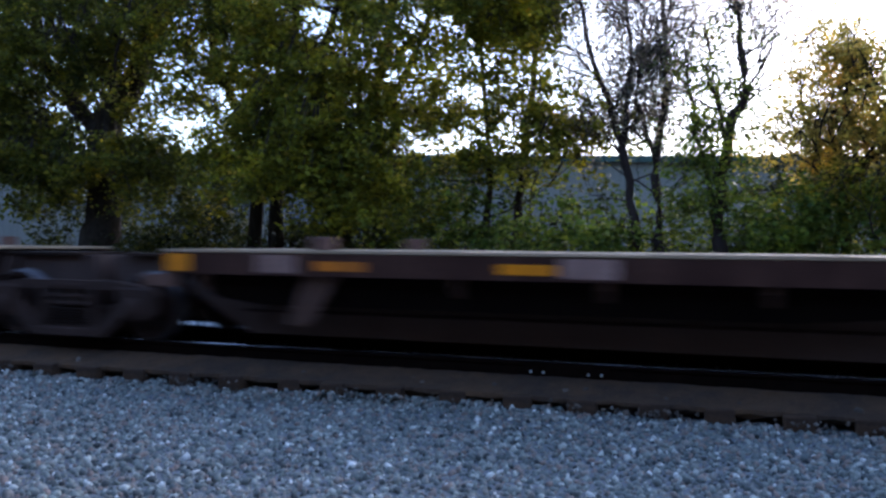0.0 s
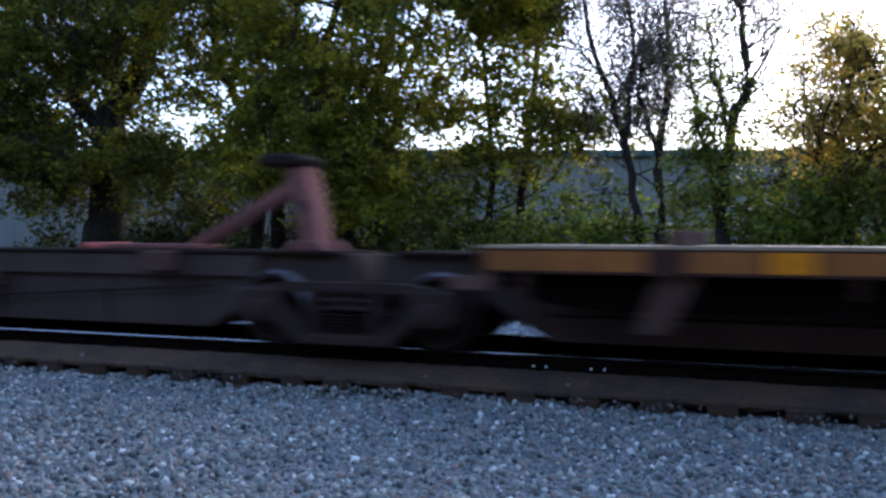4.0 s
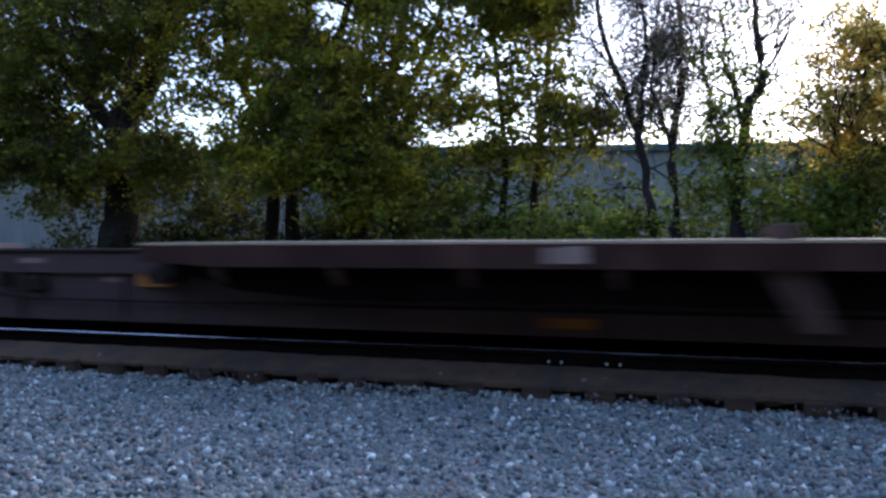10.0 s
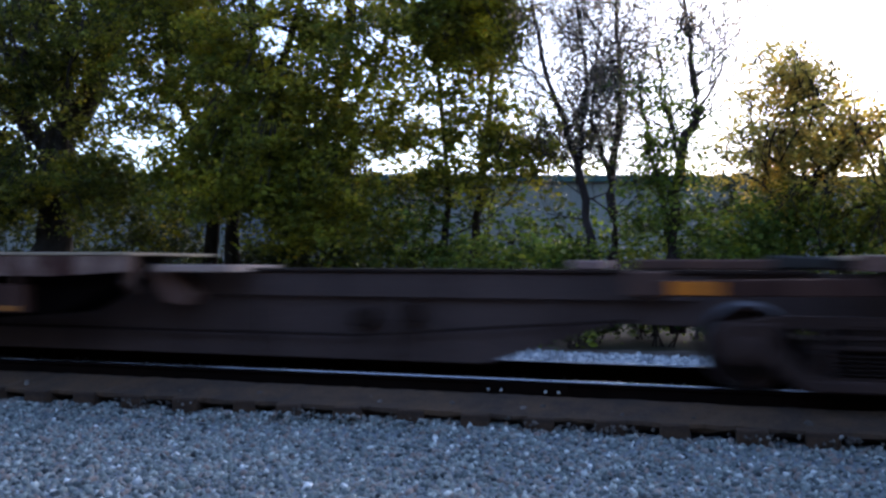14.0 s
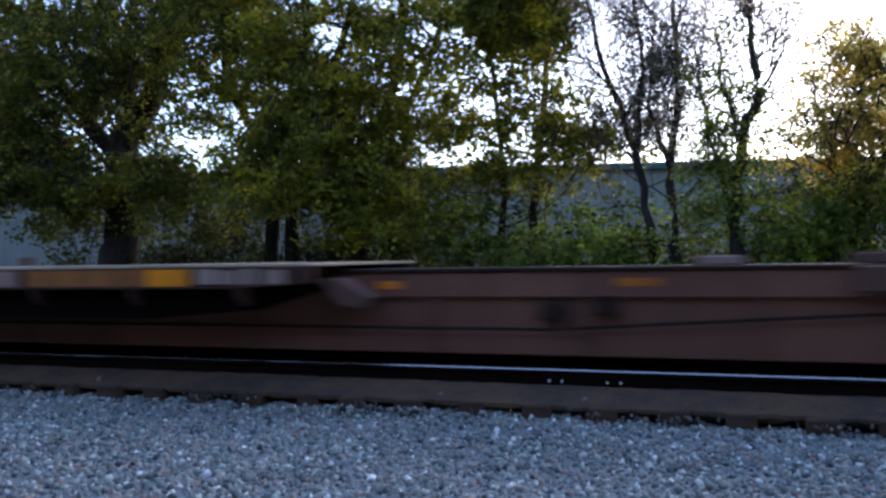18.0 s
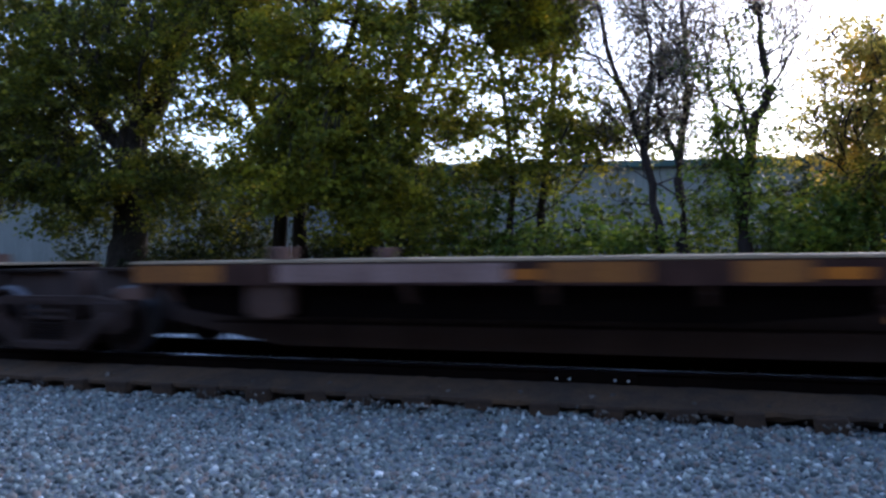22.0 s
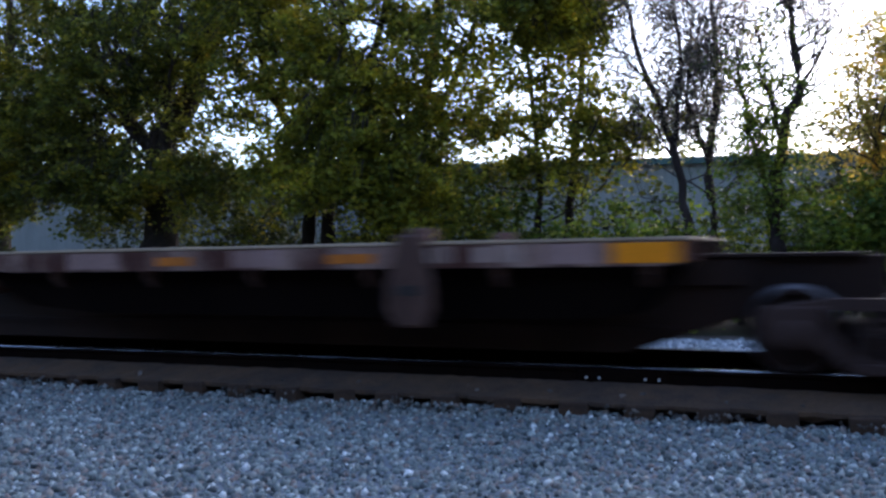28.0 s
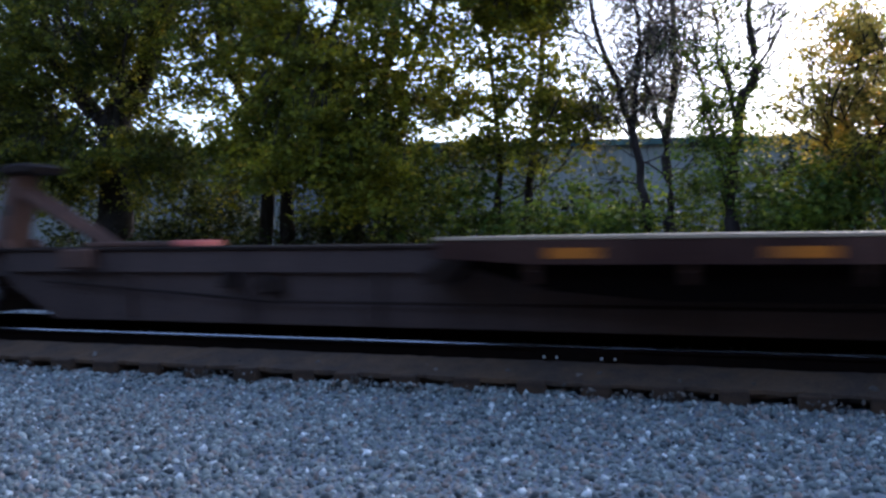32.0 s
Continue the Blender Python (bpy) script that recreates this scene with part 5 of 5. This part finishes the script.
                add("spoke", (i, *key), lambda bm: tube(bm, (E_(1.48), -1.13, 1.55), (E_(1.48) + 0.2 * math.cos(a), -1.14, 1.55 + 0.2 * math.sin(a)), 0.016, 0.014, 5), M_BROWN_HITCH, "", bs)
        else:
            bs = add("brake_stand", key, lambda bm: prism(bm, [(E_(1.36), 1.142), (E_(1.54), 1.142), (E_(1.52), 1.42), (E_(1.4), 1.42)], -1.06, -0.9, 0.02), M_BROWN_HITCH, "short brake post")
        add("coupler", (lk, end, family), lambda bm: [box(bm, E_(1.5), E_(1.9), -0.13, 0.13, 0.56, 0.76, 0.03), prism(bm, [(E_(1.86), 0.5), (E_(2.0), 0.5), (E_(2.06), 0.8), (E_(1.86), 0.8)], -0.2, 0.2, 0.03)], M_STEEL_DARK, "knuckle coupler")
        add("air_hose", (lk, end, family), lambda bm: [tube(bm, (E_(1.7), -0.35, 0.62), (E_(1.85), -0.37, 0.34), 0.025, 0.025, 6), tube(bm, (E_(1.85), -0.37, 0.34), (E_(2.02), -0.36, 0.3), 0.025, 0.025, 6)], M_BLACK, "rubber air hose")
    u.matrix_basis = pose(run(origin, 0), MID, BASE)
    UNITS.append((u, origin))


def st(text):
    """Strips and patches on a sill: kind, from, to in metres from the platform's bogie."""
    return [(w[0], *map(float, w[1:].split("-"))) for w in text.split()]


S = dict(zz=7.45, A=-8.94, B=-24.51, C=-28.66, D=-44.66, E=-61.25, F=-77.45, G=-94.0, H=-109.60, I=-113.63, J=-129.29, K=-145.77, L=-162.12, M=-178.51,
         N=-194.20, O=-198.12, P=-214.78, Q=-232.33, R=-248.96, Sx=-252.89, T=-269.52, U=-286.98, V=-303.61, W=-307.66, X=-323.47, Y=-340.06,
         Z=-356.31, AA=-372.46, BB=-387.74, CC=-391.75, DD=-407.28, EE=-423.46, FF=-439.63, GG=-455.81, HH=-471.35, II=-475.35, JJ=-491.72,
         KK=-508.78, LL=-525.14, MM=-529.21, NN=-544.65, OO=-560.63, PP=-576.53, QQ=-592.85, RR=-608.3)
for place in S.values():
    bogie(place)


def unit(a, b, way, **kw):
    spine_unit(S[a], S[b], way, **kw)


TRIO = st("a7.59-7.89 a6.12-6.37 p4.68-5.09 y3.64-4.16 p2.98-3.24 Y1.46-1.92")
ROW = st("t1.5-2.85 t3.16-3.76 Y3.79-4.14 t4.17-5.11 p5.14-5.73 t5.84-6.66 Y6.69-7.09 t7.11-8.21 w8.4-9.36")
FADED = st("p9.57-10.08 p7.02-7.75 p5.53-6.45 p4.35-5.07 w3.49-3.87 t2.87-3.49")
AMBER = st("p1.65-2.29 w3.13-3.54 a5.45-5.89 p6.52-7.0")
GOLD = st("Y1.45-1.86 p1.9-2.75 t2.93-3.5 Y4.51-4.98 p5.01-5.61 t5.7-7.58 Y7.61-8.1 w8.22-9.15")
THREE = dict(family=3, deck=1.165, tank=False, step=False, box_at=4.12)
YZ = st("Y1.46-1.9 t2.0-3.2 t3.32-3.95 a3.97-4.36 t4.4-5.15 p5.22-5.78 t5.81-6.33 A6.35-6.92 p7.0-8.5")
unit("zz", "A", "HP", hitch="down", strips=st("Y1.46-1.74 p2.48-2.9 a3.11-3.62 y4.88-5.37 p5.42-5.89"), deck=1.0)
unit("A", "B", "PH", hitch="down", strips=TRIO, deck=1.0, end="H", tank=False)
unit("C", "D", "HP", start=1.2, hitch_paint="brown", strips=st("Y1.25-1.66 t1.68-2.86 t3.09-3.71 Y3.72-4.09 p4.21-4.69 t4.87-5.92 p6.08-6.78 w6.98-8.45 t8.7-9.4"), deck=1.0, end="H", locker=(8.62, 0.55, 0.75), strip_end=True)
unit("D", "E", "HP", start=1.1, strips=ROW, tank=False, plates=[("a", 9.68, 9.95, 0.72, 0.84)])
unit("E", "F", "HP", strips=ROW, plates=[("a", 9.68, 9.95, 0.72, 0.84)])
unit("F", "G", "HP", strips=ROW, plates=[("a", 9.68, 9.95, 0.72, 0.84)])
unit("G", "H", "PH", strips=st("Y1.46-1.95 a5.18-5.66 p5.81-6.22 y8.0-8.45"), end="H", paint="brown", hitch_paint="brown")
unit("I", "J", "HP", hitch_paint="dark", strips=st("Y1.46-1.79 a2.77-3.05 t3.07-4.07 w4.13-4.66 t4.73-5.69"), end="H", locker=(8.52, 0.44, 0.74))
unit("J", "K", "PH", strips=st("y7.98-8.46 w5.73-6.21 a5.15-5.61 Y1.46-1.92"), deck=0.95, tank=False)
unit("K", "L", "PH", hitch="down", strips=st("p7.54-9.24 y7.12-7.51 p5.71-6.18 a5.1-5.56 Y1.46-1.86"))
unit("L", "M", "PH", strips=st("y7.82-8.32 p5.71-6.18 a5.1-5.4 Y1.46-1.86"), tank=False, plates=[("p", 10.9, 11.39, 0.17, 0.29), ("d", 11.97, 12.43, 0.4, 0.52)])
unit("M", "N", "PH", strips=st("w4.69-5.12 Y1.46-1.98"), end="H", hitch_paint="brown", tank=False, plates=[("t", 9.5, 9.95, 0.52, 0.66), ("p", 10.2, 10.5, 0.56, 0.62), ("p", 11.3, 11.7, 0.78, 0.84), ("t", 4.77, 5.28, 0.18, 0.28)])
unit("O", "P", "HP", cream=True, hitch_paint="brown", strips=st("w3.35-3.66 p4.18-5.45 p6.65-7.86 p7.88-8.87 t8.89-9.24"), end="H", locker=(8.2, 0.38, 0.68), **THREE)
unit("P", "Q", "PH", hitch="down", strips=FADED, **THREE)
unit("Q", "R", "PH", strips=FADED + st("Y1.7-2.1"), end="H", **THREE)
unit("Sx", "T", "HP", hitch="down", hitch_paint="brown", strips=AMBER, end="H", locker=(8.12, 0.54, 0.84), **THREE)
unit("T", "U", "PH", hitch="down", strips=AMBER, **THREE)
unit("U", "V", "PH", cream=True, strips=AMBER + st("Y1.7-2.1 p8.0-9.2"), end="H", **THREE)
unit("W", "X", "HP", cream=True, hitch="down", hitch_paint="dark", strips=st("Y1.71-2.1 p2.12-3.19 t3.33-3.92 Y3.93-4.31 p4.35-4.83 t5.01-5.97 p6.02-6.9 w7.13-8.6 t8.78-9.5"), end="H", locker=(8.77, 0.56, 0.7))
unit("X", "Y", "HP", hitch="down", paint="brown", hitch_paint="brown", strips=st("Y1.46-1.9 p2.49-2.99 t3.06-4.18 Y4.2-4.68 t4.7-5.08 p5.17-5.66 t5.78-7.36 Y7.38-7.88 w7.98-9.02"), tank=False, plates=[("a", 9.6, 9.86, 0.74, 0.82), ("a", 12.0, 12.4, 0.76, 0.84)])
unit("Y", "Z", "HP", hitch="down", hitch_paint="brown", strips=YZ)
unit("Z", "AA", "HP", hitch="down", paint="brown", hitch_paint="brown", strips=GOLD, tank=False)
unit("AA", "BB", "PH", hitch="down", paint="brown", strips=st("t8.61-9.36 p7.65-8.46 p6.19-7.44 t5.21-6.17 p4.59-5.04 Y3.68-4.22 t2.98-3.65 t1.87-2.79 Y1.46-1.85"), end="H", tank=False, plates=[("w", 13.3, 13.55, 0.6, 0.74)])
LOW = dict(step=False, low_box=True, slope="long")
unit("CC", "DD", "HP", hitch="down", hitch_paint="dark", strips=st("t1.45-2.51 p3.14-5.44 a5.46-5.75 t5.77-6.65 t7.33-7.87 a7.92-8.27"), tank=False, end="H", locker=(8.4, 0.47, 0.63), **LOW)
unit("DD", "EE", "PH", pale_box=True, hitch="down", strips=st("t6.65-7.91 a6.03-6.55 a4.13-4.53 p3.63-4.07 p3.17-3.39 t1.65-2.27 A1.46-1.63 a8.9-9.3"), tank=False, plates=[("p", 9.99, 10.29, 0.59, 0.63), ("p", 10.61, 10.82, 0.81, 0.84)], **LOW)
unit("EE", "FF", "PH", pale_box=True, strips=st("a8.76-9.16 p6.87-8.3 p6.35-6.68 a5.85-6.32 t4.48-5.73 a4.07-4.46 p3.66-4.04 p3.14-3.37 A1.46-1.72"), **LOW)
unit("FF", "GG", "PH", hitch="down", strips=st("a8.91-9.35 t7.17-8.27 a6.34-6.88 a4.14-4.54 p3.6-4.11 p3.14-3.42 A1.46-1.72"), tank=False, plates=[("p", 9.99, 10.29, 0.59, 0.63)], **LOW)
unit("GG", "HH", "PH", hitch="down", strips=st("p6.29-8.22 a5.63-6.01 p4.98-5.6 p3.82-4.22 a3.32-3.79 t2.47-2.92 A1.51-2.45"), end="H", **LOW)
unit("II", "JJ", "HP", hitch="down", strips=st("a1.7-2.1 p4.85-5.8 p6.6-7.1 a8.0-8.4 p9.4-9.9"), end="H", **THREE)
unit("JJ", "KK", "HP", paint="dark", hitch="down", strips=st("a1.66-1.9 p2.58-3.56 a3.94-4.39 p4.41-4.85 p7.2-8.0"), **THREE)
unit("KK", "LL", "PH", paint="dark", strips=st("Y1.75-2.3 p2.4-2.9 w3.09-3.62 w3.73-4.1 a4.53-5.02 p5.53-6.13 a6.63-7.07 p7.6-8.3"), end="H", **THREE)
unit("MM", "NN", "HP", cream=True, far_short=True, hitch_paint="brown", strips=st("a1.46-1.84 a3.57-4.02 p5.83-6.06 p6.77-7.04"), end="H", locker=(8.46, 0.45, 0.75), plates=[("a", 9.6, 9.85, 0.74, 0.84)])
unit("NN", "OO", "PH", hitch="down", strips=st("a7.84-8.25 a6.12-6.51 a4.84-5.39 p2.81-3.06 A1.46-1.71"), tank=False)
unit("OO", "PP", "PH", strips=st("a6.84-7.32 a3.41-3.94 p2.78-3.09 A1.46-1.78"), hitch_paint="brown", tank=False)
unit("PP", "QQ", "PH", strips=st("a7.8-8.25 a6.0-6.5 a3.66-4.14"), hitch_paint="brown", tank=False, pad="red")
unit("QQ", "RR", "PH", hitch="down", strips=st("a8.11-8.51 a6.35-6.88 a3.66-4.14"), end="H")


# ---- what moves ----
def motions():
    marks = (0.0, 8.0, 16.0, 24.0, 32.0)
    for u, s in UNITS:
        walk(u, [(t, pose(run(s, t), MID, BASE)) for t in marks])
    for b, s in BOGIES:
        walk(b, [(t, pose(run(s, t), MID, BASE)) for t in marks])
        pass_at = (-2.0 - s) / SPEED
        first, last = max(0.0, pass_at - 0.9), min(32.0, pass_at + 0.8)
        if last <= 0 or first >= 32.0:
            continue
        n0, n1 = round(first * FPS), round(last * FPS)
        times = sorted({0, *range(n0, n1 + 1), round(32 * FPS)})
        for ws in [c for c in b.children if c.name.startswith("wheelset")]:
            x = ws.matrix_basis.translation.x
            rows = []
            for n in times:
                t = min(max(n, n0), n1) / FPS
                rows.append((n / FPS, pose(x, 0, HUB, 0, math.degrees((run(s, t) - run(s, first)) / WHEEL_R), 0)))
            walk(ws, rows)


motions()
